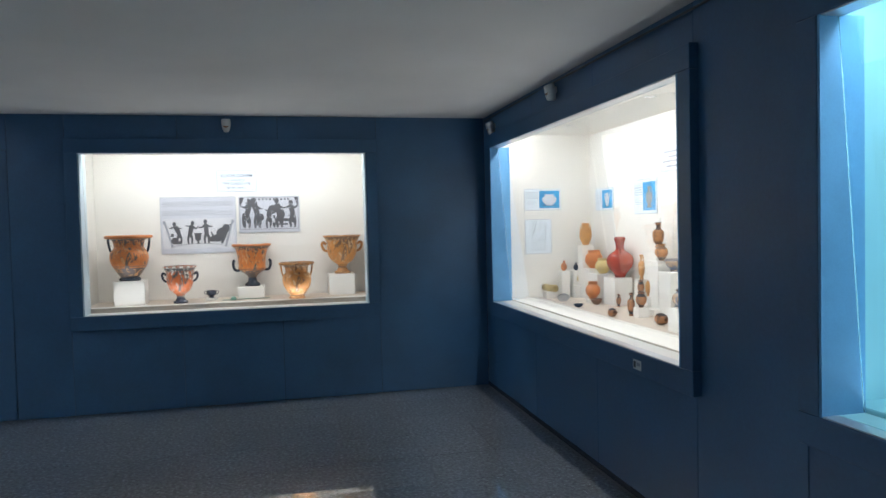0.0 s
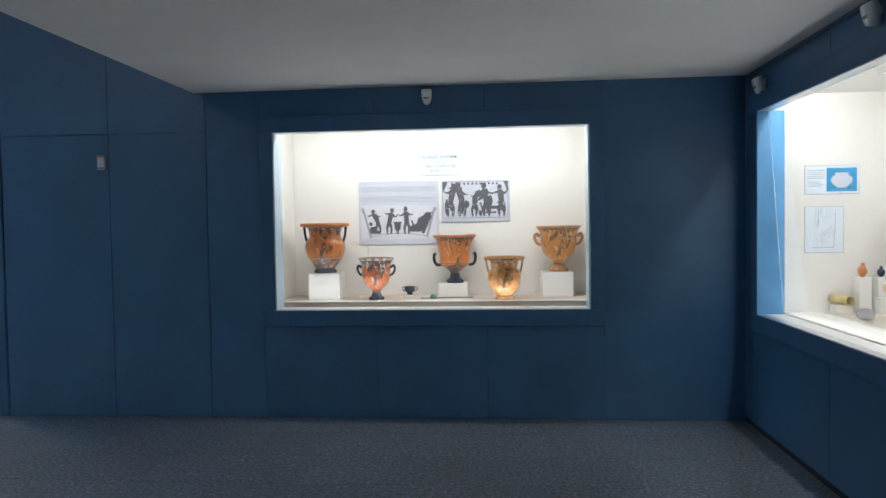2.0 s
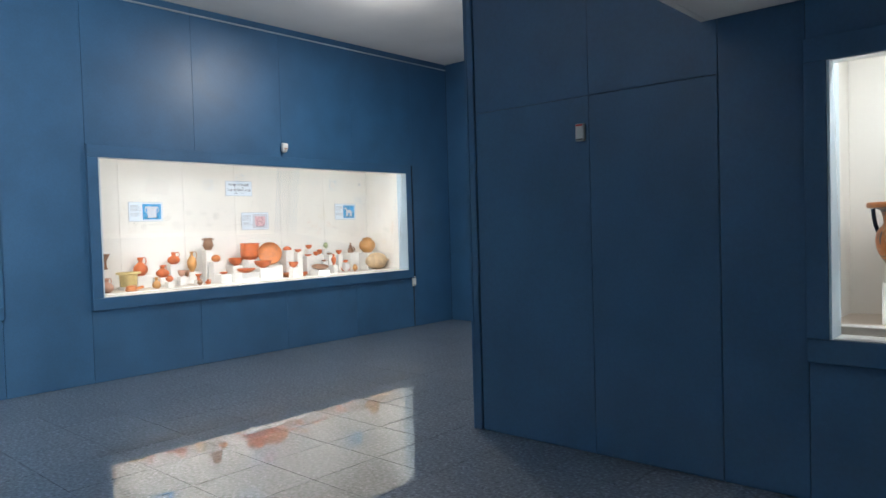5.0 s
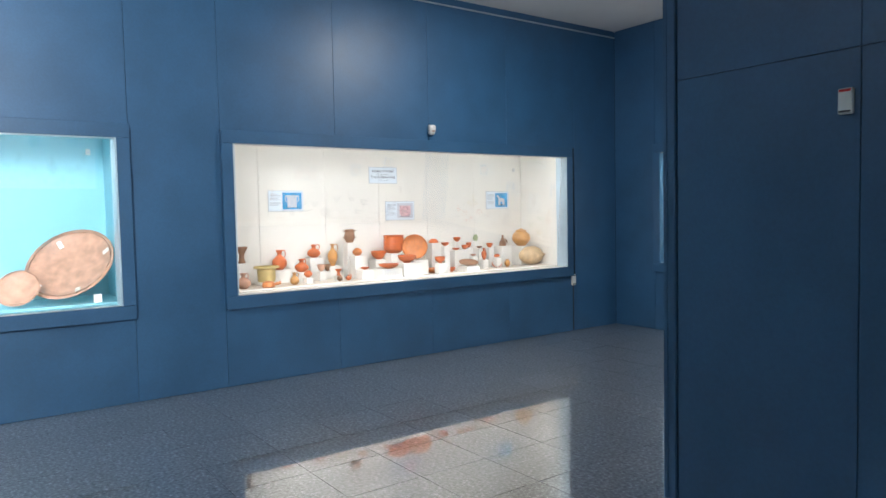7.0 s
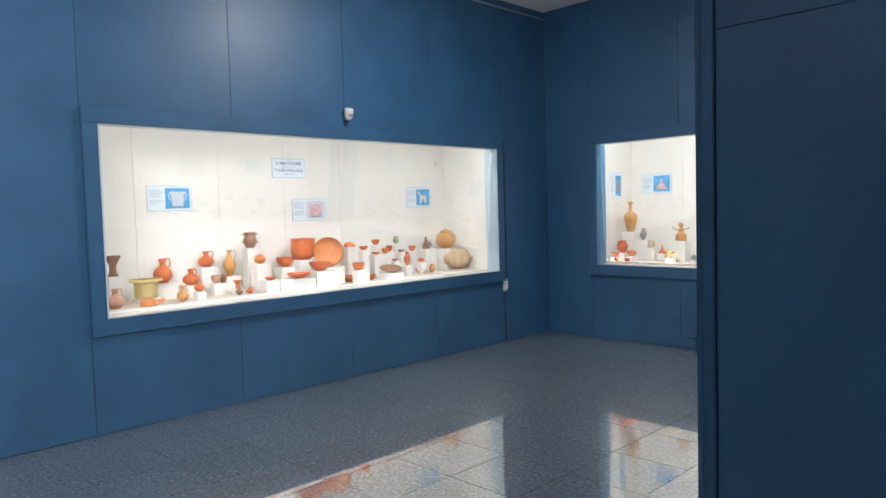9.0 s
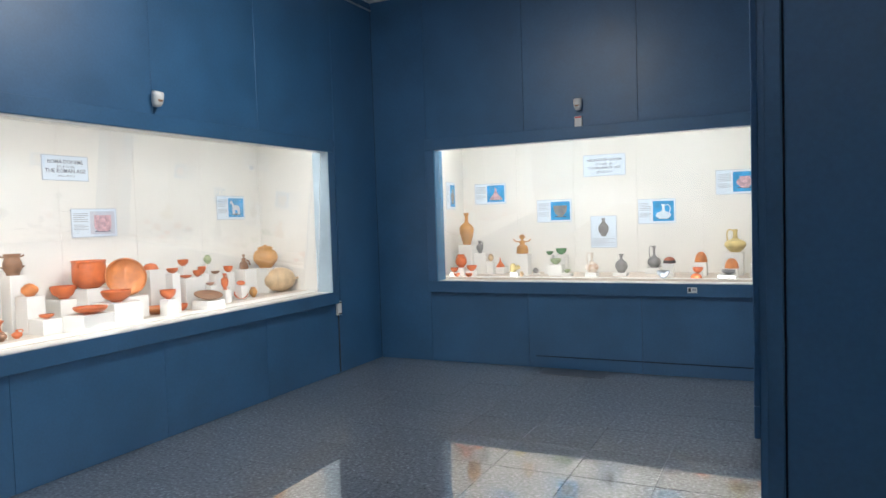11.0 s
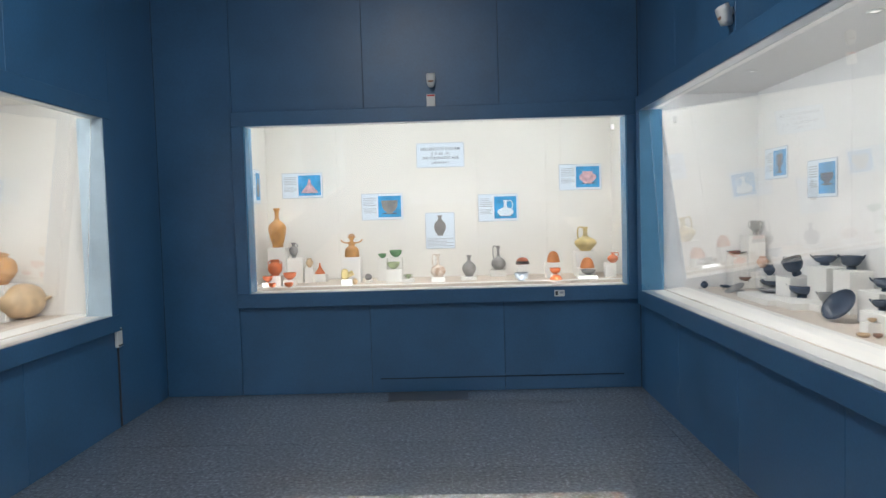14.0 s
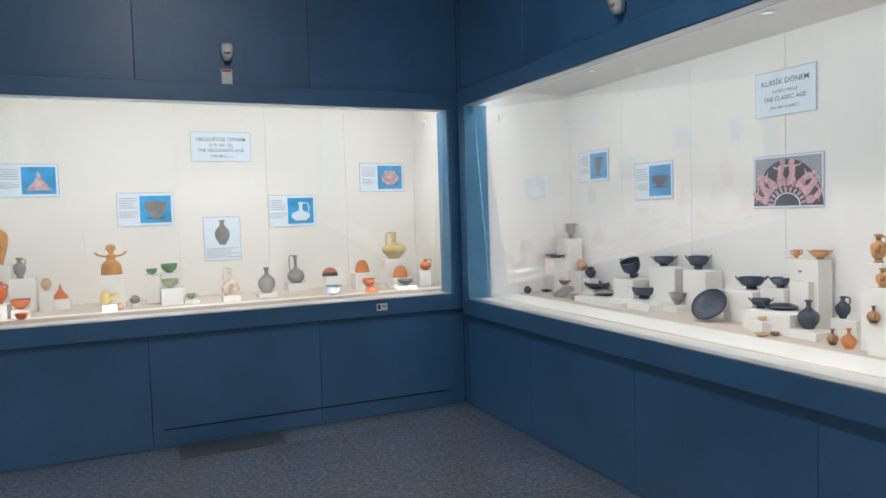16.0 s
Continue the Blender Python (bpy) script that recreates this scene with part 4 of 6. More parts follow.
def figure_print(pl, u0, u1, v, w0, w1, label):
    ob = board("picture_board", pl, u0, u1, v, w0, w1, PAPERGREY, label, "poster")
    W, H = u1 - u0, w1 - w0
    rng = random.Random(9)
    c = .09
    shape = [(u0 + W * .02, w0 + H * .10), (u1 - W * .03, w0 + H * .10), (u1 - W * .03, w0 + H * .70), (u1 - W * c, w0 + H * .96), (u0 + W * c, w0 + H * .96), (u0 + W * .02, w0 + H * .70)]
    part("print_frame", flat(pl, [rect(u0 + W * .015, u1 - W * .025, w0 + H * .09, w0 + H * .97)], v - 0.0050), INK, ob, "black corners of the print")
    part("print_ground", flat(pl, [shape], v - 0.0054), PAPERGREY, ob)
    polys = []
    for f, g, lean in ((.13, .88, .5), (.30, .92, -.6), (.48, .70, .9), (.66, .90, -.4), (.88, .84, -.3)):
        x = u0 + W * f
        polys += dancer(x, w0 + H * .13, H * g * .9, lean, rng)
        polys += [oval(x + lean * W * .02, w0 + H * .56, W * .042, H * .17, turn=-lean * .3), oval(x + W * .02, w0 + H * .36, W * .035, H * .12, turn=lean * .4)]
    polys += [rect(u0 + W * .58, u0 + W * .84, w0 + H * .30, w0 + H * .38), limb(u0 + W * .60, w0 + H * .30, u0 + W * .57, w0 + H * .13, W * .012, W * .012), limb(u0 + W * .82, w0 + H * .30, u0 + W * .85, w0 + H * .13, W * .012, W * .012)]
    polys += [oval(u0 + W * .55, w0 + H * .62, W * .10, H * .11, turn=.5), oval(u0 + W * .35, w0 + H * .42, W * .06, H * .10, turn=-.4), oval(u0 + W * .70, w0 + H * .5, W * .05, H * .14), oval(u0 + W * .08, w0 + H * .35, W * .035, H * .2),
              rect(u0 + W * .55, u0 + W * .80, w0 + H * .20, w0 + H * .24)]
    for k in range(9):
        polys.append(oval(u0 + W * rng.uniform(.06, .93), w0 + H * rng.uniform(.16, .5), W * rng.uniform(.012, .03), H * rng.uniform(.02, .06), turn=rng.uniform(0, 3)))
    part("printed_figures", flat(pl, polys, v - 0.0058), INK, ob, "dense dark figures")
    lines = []
    for k in range(60):
        x, z, a = u0 + W * rng.uniform(.05, .93), w0 + H * rng.uniform(.14, .86), rng.uniform(0, 3.1)
        d = W * rng.uniform(.015, .05)
        lines.append(limb(x, z, x + d * math.cos(a), z + d * math.sin(a), W * .0035, W * .002))
    tagged(part("print_lines", flat(pl, lines, v - 0.0090), PAPERGREY, ob), kind="stuff")
    part("print_band", flat(pl, [rect(u0 + W * (.14 + .06 * k), u0 + W * (.17 + .06 * k), w0 + H * .89, w0 + H * .94) for k in range(12)], v - 0.0058), INK, ob)
    return ob


def round_print(pl, u0, u1, v, w0, w1, label):
    ob = board("picture_board", pl, u0, u1, v, w0, w1, PAPER, label, "poster")
    W, H = u1 - u0, w1 - w0
    rng = random.Random(3)
    a, b = u0 + W * .03, u1 - W * .03
    part("print_ground", flat(pl, [rect(a, b, w0 + H * .05, w0 + H * .95)], v - 0.0052), INKGREY, ob)
    cu = (a + b) / 2
    half = [(cu + W * .49 * math.cos(t), w0 + H * .05 + H * .86 * math.sin(t)) for t in (math.pi * k / 24 for k in range(25))]
    part("dark_disc", flat(pl, [half], v - 0.0056), INK, ob)
    ring = []
    for k in range(22):
        t0, t1 = math.pi * k / 22, math.pi * (k + 1) / 22
        ring.append([(cu + W * r * math.cos(t), w0 + H * .05 + H * r * 1.28 * math.sin(t)) for r, t in ((.20, t0), (.27, t0), (.27, t1), (.20, t1))])
    part("ring_band", flat(pl, ring[::2], v - 0.0060), PINK, ob)
    part("ring_edge", flat(pl, [[(cu + W * r * math.cos(t), w0 + H * .05 + H * r * 1.28 * math.sin(t)) for r, t in ((.175, t0), (.19, t0), (.19, t0 + .15), (.175, t0 + .15))] for t0 in (math.pi * k / 21 for k in range(21))], v - 0.0060), PAPER, ob)
    polys = []
    for t, g in ((.25, .38), (.6, .44), (.95, .46), (1.35, .50), (1.75, .50), (2.15, .46), (2.5, .44), (2.9, .38)):
        u, w = cu + W * .28 * math.cos(t), w0 + H * .05 + H * .36 * math.sin(t)
        for poly in dancer(0, 0, H * g, rng.uniform(-1, 1), rng):
            c, s = math.cos(t - math.pi / 2), math.sin(t - math.pi / 2)
            polys.append([(u + x * 1.5 * c - z * s, w + x * 1.5 * s + z * c) for x, z in poly])
        polys.append(oval(u + W * .05 * math.cos(t), w + H * .11 * math.sin(t), W * .055, H * .07, turn=t))
    part("printed_figures", flat(pl, polys, v - 0.0064), PINK, ob, "pink figures")
    return ob


def vase_print(pl, u0, u1, v, w0, w1, label):
    ob = board("vase_print", pl, u0, u1, v, w0, w1, PAPER, label, "poster")
    W, H = u1 - u0, w1 - w0
    part("pictured_vessel", flat(pl, [pot_outline((u0 + u1) / 2, w0 + H * .36, W * .40, H * .56, "jug")], v - 0.0052), GREY, ob)
    bars(pl, ob, u0 + W * .06, u1 - W * .06, w0 + H * .06, w0 + H * .30, 6, v - 0.0052, INKGREY)
    return ob


# ---- the showcases and what stands in them ----
# showcase A: painted kraters
plinth(WALL_A, 2.442, 2.698, 0.311, 0.511, 0.879, 0.217)
vessel("column_krater", WALL_A, 2.564, 0.411, 1.096, 0.409, 0.408, REDFIG, "large red-figure column krater on a white plinth")
vessel("bell_krater", WALL_A, 3.000, 0.330, 0.879, 0.337, 0.315, BROKENFIG, "restored red-figure krater with white repaired rim")
plinth(WALL_A, 3.204, 3.302, 0.444, 0.542, 0.879, 0.022)
vessel("kantharos", WALL_A, 3.250, 0.493, 0.901, 0.067, 0.130, BLACK, "small black glazed two-handled cup on a low slab")
plinth(WALL_A, 3.490, 3.730, 0.490, 0.690, 0.879, 0.110)
vessel("calyx_krater", WALL_A, 3.622, 0.590, 0.989, 0.403, 0.369, REDFIG, "red-figure calyx krater with dark flaring foot")
vessel("column_krater", WALL_A, 4.034, 0.282, 0.879, 0.339, 0.330, ORANGEFIG, "orange painted column krater standing on the case floor")
plinth(WALL_A, 4.338, 4.588, 0.454, 0.654, 0.879, 0.200)
vessel("bell_krater", WALL_A, 4.480, 0.554, 1.079, 0.375, 0.399, ORANGEFIG, "pale orange bell krater with a repaired side")
drawing_board(WALL_A, 2.788, 3.481, 0.720, 1.312, 1.855, "grey printed board with a frieze of dark figures")
figure_print(WALL_A, 3.508, 4.089, 0.720, 1.498, 1.852, "black and white print of a dense figure scene")
title_card(WALL_A, 3.310, 3.685, 0.720, 1.898, 2.108, "white title card of the classic age")

# showcase B: small archaic vessels
plinth(WALL_B, 0.404, 0.512, 0.760, 0.868, 0.838, 0.477)
vessel("amphora", WALL_B, 0.458, 0.814, 1.315, 0.200, 0.135, OCHRE, "ochre clay amphora with small handles")
plinth(WALL_B, 0.317, 0.397, 0.600, 0.680, 0.838, 0.242)
vessel("jug", WALL_B, 0.357, 0.640, 1.080, 0.096, 0.069, ORANGE, "small orange clay juglet")
plinth(WALL_B, 0.317, 0.397, 0.719, 0.799, 0.838, 0.243)
vessel("jug", WALL_B, 0.357, 0.759, 1.081, 0.072, 0.059, BLACK, "small black glazed juglet")
plinth(WALL_B, 0.249, 0.450, 0.708, 0.900, 0.838, 0.110)
vessel("cooking_pot", WALL_B, 0.349, 0.808, 0.948, 0.124, 0.167, YELLOW, "yellowish clay pot with a loop handle")
plinth(WALL_B, 0.468, 0.639, 0.764, 0.900, 0.838, 0.270)
vessel("cooking_pot", WALL_B, 0.553, 0.849, 1.108, 0.164, 0.171, ORANGE, "orange globular pot with a painted eye")
plinth(WALL_B, 0.626, 0.826, 0.750, 0.900, 0.838, 0.234)
vessel("cooking_pot", WALL_B, 0.726, 0.851, 1.072, 0.132, 0.143, YELLOW, "small yellow green clay pot")
plinth(WALL_B, 0.954, 1.158, 0.746, 0.900, 0.838, 0.224)
vessel("trefoil_jug", WALL_B, 1.056, 0.847, 1.062, 0.333, 0.226, RED, "large glossy red jug with a pinched mouth")
plinth(WALL_B, 0.836, 0.931, 0.633, 0.727, 0.838, 0.032)
vessel("jar", WALL_B, 0.884, 0.680, 0.870, 0.150, 0.126, ORANGE, "round orange jar with a narrow neck")
plinth(WALL_B, 0.317, 0.421, 0.446, 0.549, 0.838, 0.060)
vessel("tube", WALL_B, 0.369, 0.498, 0.898, 0.065, 0.185, YELLOW, "yellow clay tube lying on a slab")
vessel("plate", WALL_B, 0.714, 0.485, 0.838, 0.064, 0.106, GREY, "small grey dish leaning on the floor", tilt=35)
vessel("bowl", WALL_B, 1.118, 0.445, 0.838, 0.028, 0.077, BLACK, "small dark shallow dish")
vessel("bowl", WALL_B, 1.006, 0.654, 0.838, 0.049, 0.097, BROWN, "small shallow brown clay dish")
vessel("lekythos", WALL_B, 1.219, 0.746, 0.838, 0.104, 0.042, BLACKFIG, "slim banded clay lekythos")
vessel("lying_jar", WALL_B, 1.742, 0.434, 0.838, 0.065, 0.102, BLACKFIG, "banded jar lying on its side")
vessel("lekythos", WALL_B, 1.742, 0.580, 0.838, 0.168, 0.057, BLACKFIG, "brown lekythos with dark painted bands")
plinth(WALL_B, 1.355, 1.435, 0.815, 0.895, 0.838, 0.228)
vessel("lekythos", WALL_B, 1.395, 0.855, 1.066, 0.195, 0.053, OCHRE, "tall ochre oil flask on a plinth")
plinth(WALL_B, 1.516, 1.596, 0.720, 0.800, 0.838, 0.131)
vessel("jar", WALL_B, 1.556, 0.760, 0.969, 0.109, 0.052, BLACKFIG, "slim banded clay jar")
plinth(WALL_B, 1.804, 1.884, 0.565, 0.645, 0.838, 0.071)
vessel("jar", WALL_B, 1.844, 0.605, 0.909, 0.111, 0.078, BLACKFIG, "banded brown painted clay jar")
plinth(WALL_B, 1.598, 1.678, 0.745, 0.825, 0.838, 0.124)
vessel("bottle", WALL_B, 1.638, 0.785, 0.962, 0.173, 0.062, OCHRE, "yellow clay oil flask with a dark neck")
plinth(WALL_B, 1.620, 1.774, 0.776, 0.900, 0.838, 0.389)
vessel("jar", WALL_B, 1.697, 0.853, 1.227, 0.124, 0.096, BLACKFIG, "painted clay cup before a tall flask")
plinth(WALL_B, 1.619, 1.699, 0.811, 0.891, 0.838, 0.484)
vessel("lekythos", WALL_B, 1.659, 0.851, 1.322, 0.188, 0.089, BLACKFIG, "tall black-figure oil flask")
plinth(WALL_B, 1.801, 1.960, 0.768, 0.900, 0.838, 0.319)
vessel("kylix", WALL_B, 1.880, 0.847, 1.157, 0.091, 0.159, BLUEBAND, "shallow dark banded cup on a foot")
plinth(WALL_B, 1.651, 1.832, 0.717, 0.898, 0.838, 0.044)
vessel("askos", WALL_B, 1.741, 0.808, 0.882, 0.101, 0.130, GREY, "grey duck-shaped pouring vessel")
vessel("lying_jar", WALL_B, 2.232, 0.541, 0.838, 0.081, 0.112, BLACKFIG, "striped shell-shaped vessel lying on its side")
plinth(WALL_B, 2.459, 2.585, 0.452, 0.578, 0.838, 0.145)
vessel("jar", WALL_B, 2.522, 0.515, 0.983, 0.118, 0.126, BLUEBAND, "wide-mouthed painted clay dinos")
vessel("plate", WALL_B, 2.115, 0.780, 0.838, 0.088, 0.172, BLUEBAND, "footed bowl with blue grey bands leaning", tilt=30)
photo_card(WALL_B, 0.396, 0.752, 0.950, 1.622, 1.824, "information sheet with a blue photograph of a vase")
photo_card(WALL_B, 1.127, 1.482, 0.950, 1.577, 1.857, "information sheet with a blue photograph of a flask")
text_card(WALL_B, 1.817, 2.002, 0.950, 1.501, 1.674, "grey printed text sheet")
title_card(WALL_B, 1.526, 2.025, 0.950, 1.885, 2.082, "white title card of the archaic age")

# showcase C: red roman wares
plinth(WALL_C, -0.687, -0.583, 0.605, 0.710, 0.850, 0.240)
vessel("chalice", WALL_C, -0.635, 0.658, 1.090, 0.168, 0.129, BROWN, "grey brown clay stand with a wide rim")
vessel("round_jug", WALL_C, -0.700, 0.450, 0.850, 0.155, 0.149, PINKCLAY, "pinkish clay jug with a loop handle")
plinth(WALL_C, -0.475, -0.295, 0.544, 0.725, 0.850, 0.035)
vessel("mortar", WALL_C, -0.385, 0.635, 0.885, 0.163, 0.266, YELLOW, "wide-rimmed yellow clay jar")
vessel("lamp", WALL_C, -0.435, 0.376, 0.850, 0.067, 0.199, ORANGE, "flat orange clay lamp")
plinth(WALL_C, -0.259, -0.070, 0.714, 0.900, 0.850, 0.137)
vessel("round_jug", WALL_C, -0.165, 0.809, 0.987, 0.212, 0.173, REDCLAY, "orange red jug with a pinched mouth")
vessel("round_jug", WALL_C, -0.162, 0.436, 0.850, 0.127, 0.101, OCHRE, "small pale clay juglet")
plinth(WALL_C, -0.057, 0.103, 0.580, 0.741, 0.850, 0.109)
vessel("round_jug", WALL_C, 0.023, 0.660, 0.959, 0.141, 0.161, REDCLAY, "round red clay jug")
plinth(WALL_C, 0.160, 0.318, 0.728, 0.886, 0.850, 0.246)
vessel("round_jug", WALL_C, 0.239, 0.807, 1.096, 0.144, 0.158, REDCLAY, "round red clay jug with a high handle")
plinth(WALL_C, -0.048, 0.032, 0.398, 0.478, 0.850, 0.065)
vessel("jar", WALL_C, -0.008, 0.438, 0.915, 0.071, 0.089, REDCLAY, "small red clay pot")
plinth(WALL_C, 0.403, 0.536, 0.740, 0.874, 0.850, 0.139)
vessel("jug", WALL_C, 0.470, 0.807, 0.989, 0.248, 0.133, OCHRE, "tall ochre clay jug")
plinth(WALL_C, 0.186, 0.266, 0.563, 0.643, 0.850, 0.104)
vessel("bowl", WALL_C, 0.226, 0.603, 0.954, 0.075, 0.089, PINKCLAY, "small pinkish clay beaker")
plinth(WALL_C, 0.352, 0.432, 0.748, 0.828, 0.850, 0.085)
vessel("bowl", WALL_C, 0.392, 0.788, 0.935, 0.079, 0.078, BROWN, "small broken brown clay cup")
plinth(WALL_C, 0.599, 0.714, 0.684, 0.799, 0.850, 0.396)
vessel("urn", WALL_C, 0.656, 0.741, 1.246, 0.150, 0.160, BROWN, "brown clay urn with applied knobs")
plinth(WALL_C, 0.599, 0.730, 0.519, 0.649, 0.850, 0.253)
vessel("lidded_pot", WALL_C, 0.665, 0.584, 1.103, 0.090, 0.109, ORANGE, "squat orange clay lidded pot")
plinth(WALL_C, 0.330, 0.410, 0.442, 0.522, 0.850, 0.057)
vessel("chalice", WALL_C, 0.370, 0.482, 0.907, 0.070, 0.080, REDCLAY, "tiny red clay goblet")
vessel("jar", WALL_C, 0.353, 0.421, 0.850, 0.062, 0.066, BROWN, "tiny brown clay pot")
vessel("jug", WALL_C, 0.467, 0.440, 0.850, 0.059, 0.076, REDCLAY, "tiny red clay juglet")
plinth(WALL_C, 0.597, 0.753, 0.357, 0.514, 0.850, 0.104)
vessel("bowl", WALL_C, 0.675, 0.436, 0.954, 0.028, 0.098, REDCLAY, "small shallow red saucer")
plinth(WALL_C, 0.982, 1.173, 0.713, 0.900, 0.850, 0.182)
vessel("bowl", WALL_C, 1.077, 0.808, 1.032, 0.097, 0.191, REDCLAY, "red clay bowl with a thick rim")
plinth(WALL_C, 1.111, 1.336, 0.594, 0.819, 0.850, 0.250)
vessel("cauldron", WALL_C, 1.223, 0.706, 1.100, 0.212, 0.250, REDCLAY, "large cylindrical red clay pot")
plinth(WALL_C, 1.290, 1.519, 0.421, 0.650, 0.850, 0.170)
vessel("plate", WALL_C, 1.404, 0.536, 1.020, 0.321, 0.305, ORANGE, "large round red clay plate set upright", tilt=72)
plinth(WALL_C, 0.734, 0.981, 0.150, 0.357, 0.850, 0.117)
vessel("bowl", WALL_C, 0.857, 0.233, 0.967, 0.050, 0.224, REDCLAY, "flat red clay bowl on a plinth")
plinth(WALL_C, 1.082, 1.337, 0.276, 0.531, 0.850, 0.152)
vessel("bowl", WALL_C, 1.209, 0.404, 1.002, 0.087, 0.213, REDCLAY, "red clay bowl on a long plinth")
plinth(WALL_C, 1.544, 1.637, 0.240, 0.333, 0.850, 0.131)
vessel("bowl", WALL_C, 1.590, 0.286, 0.981, 0.074, 0.124, REDCLAY, "red clay bowl with a carinated wall")
vessel("bowl", WALL_C, 1.652, 0.497, 0.850, 0.054, 0.264, ORANGE, "shallow red clay platter on the floor")
vessel("bowl", WALL_C, 1.870, 0.440, 0.850, 0.056, 0.096, REDCLAY, "small red clay bowl")
plinth(WALL_C, 1.707, 1.857, 0.607, 0.756, 0.850, 0.347)
vessel("dome", WALL_C, 1.782, 0.681, 1.197, 0.053, 0.125, REDCLAY, "red clay bowl turned upside down")
plinth(WALL_C, 1.715, 1.795, 0.365, 0.445, 0.850, 0.319)
vessel("bowl", WALL_C, 1.755, 0.405, 1.169, 0.041, 0.094, REDCLAY, "small red clay cup")
plinth(WALL_C, 2.127, 2.207, 0.674, 0.754, 0.850, 0.347)
vessel("bowl", WALL_C, 2.167, 0.714, 1.197, 0.057, 0.095, REDCLAY, "small brown red bowl on a plinth")
plinth(WALL_C, 1.926, 2.071, 0.442, 0.587, 0.850, 0.255)
vessel("bowl", WALL_C, 1.999, 0.515, 1.105, 0.025, 0.103, REDCLAY, "flat small red dish")
plinth(WALL_C, 2.093, 2.173, 0.472, 0.552, 0.850, 0.257)
vessel("bowl", WALL_C, 2.133, 0.512, 1.107, 0.055, 0.082, REDCLAY, "small plain red clay cup")
plinth(WALL_C, 2.201, 2.281, 0.530, 0.610, 0.850, 0.273)
vessel("bowl", WALL_C, 2.241, 0.570, 1.123, 0.063, 0.071, REDCLAY, "small red cup with a straight wall")
plinth(WALL_C, 2.440, 2.520, 0.692, 0.772, 0.850, 0.341)
vessel("jar", WALL_C, 2.480, 0.732, 1.191, 0.084, 0.074, GREYGREEN, "small grey green glazed jar")
plinth(WALL_C, 2.407, 2.487, 0.571, 0.651, 0.850, 0.252)
vessel("bowl", WALL_C, 2.447, 0.611, 1.102, 0.027, 0.079, BROWN, "thin red brown dish")
plinth(WALL_C, 2.184, 2.264, 0.421, 0.501, 0.850, 0.170)
vessel("bowl", WALL_C, 2.224, 0.461, 1.020, 0.026, 0.076, PINKCLAY, "tiny pinkish clay dish")
plinth(WALL_C, 1.911, 2.099, 0.183, 0.371, 0.850, 0.076)
vessel("plate", WALL_C, 2.005, 0.277, 0.926, 0.084, 0.236, BROWN, "shallow red brown plate leaning on a slab", tilt=15)
plinth(WALL_C, 2.335, 2.415, 0.396, 0.476, 0.850, 0.118)
vessel("lekythos", WALL_C, 2.375, 0.436, 0.968, 0.146, 0.071, REDCLAY, "slim red clay flask")
plinth(WALL_C, 2.576, 2.656, 0.572, 0.652, 0.850, 0.254)
vessel("bowl", WALL_C, 2.616, 0.612, 1.104, 0.059, 0.087, REDCLAY, "small red clay cup on a plinth")
plinth(WALL_C, 2.569, 2.649, 0.422, 0.502, 0.850, 0.128)
vessel("plate", WALL_C, 2.609, 0.462, 0.978, 0.067, 0.079, REDCLAY, "small red fragment leaning", tilt=30)
vessel("plate", WALL_C, 2.609, 0.468, 0.850, 0.092, 0.128, REDCLAY, "small red clay plate leaning", tilt=40)
vessel("jar", WALL_C, 2.798, 0.482, 0.850, 0.097, 0.075, OCHRE, "small pale clay bottle")
plinth(WALL_C, 2.784, 2.951, 0.561, 0.728, 0.850, 0.263)
vessel("statuette", WALL_C, 2.867, 0.645, 1.113, 0.169, 0.139, BROWN, "reddish brown clay statuette on a dark base")
plinth(WALL_C, 3.108, 3.312, 0.562, 0.765, 0.850, 0.249)
vessel("lidded_pot", WALL_C, 3.210, 0.663, 1.099, 0.235, 0.242, OCHRE, "round orange brown lidded pot")
vessel("lying_jar", WALL_C, 3.304, 0.537, 0.850, 0.247, 0.429, PALE, "large pale clay jar lying on its side")
photo_card(WALL_C, -0.237, 0.173, 0.900, 1.614, 1.842, "information sheet with a blue photograph of a relief cup")
photo_card(WALL_C, 1.236, 1.652, 0.900, 1.484, 1.714, "information sheet with a photograph of a red cup")
photo_card(WALL_C, 2.803, 3.199, 0.900, 1.600, 1.837, "information sheet with a blue photograph of an animal figure")
title_card(WALL_C, 1.019, 1.410, 0.900, 1.928, 2.123, "white title card of the roman age")

# showcase D: hellenistic wares
plinth(WALL_D, -3.250, -3.092, 0.480, 0.638, 0.900, 0.334)
vessel("tall_flask", WALL_D, -3.172, 0.550, 1.234, 0.360, 0.160, OCHRE, "tall ochre spindle-shaped flask")
plinth(WALL_D, -3.096, -2.950, 0.550, 0.696, 0.900, 0.231)
vessel("lekythos", WALL_D, -3.045, 0.620, 1.131, 0.141, 0.084, GREY, "slim grey clay flask")
plinth(WALL_D, -3.205, -3.075, 0.235, 0.365, 0.900, 0.094)
vessel("amphora", WALL_D, -3.140, 0.300, 0.994, 0.143, 0.154, REDCLAY, "red clay pot with two white handles")
plinth(WALL_D, -3.228, -3.148, 0.180, 0.260, 0.900, 0.046)
vessel("bowl", WALL_D, -3.188, 0.220, 0.946, 0.052, 0.087, REDCLAY, "small red clay bowl")
plinth(WALL_D, -3.056, -2.958, 0.231, 0.329, 0.900, 0.058)
vessel("bowl", WALL_D, -3.007, 0.280, 0.958, 0.061, 0.116, REDCLAY, "plain open red clay bowl")
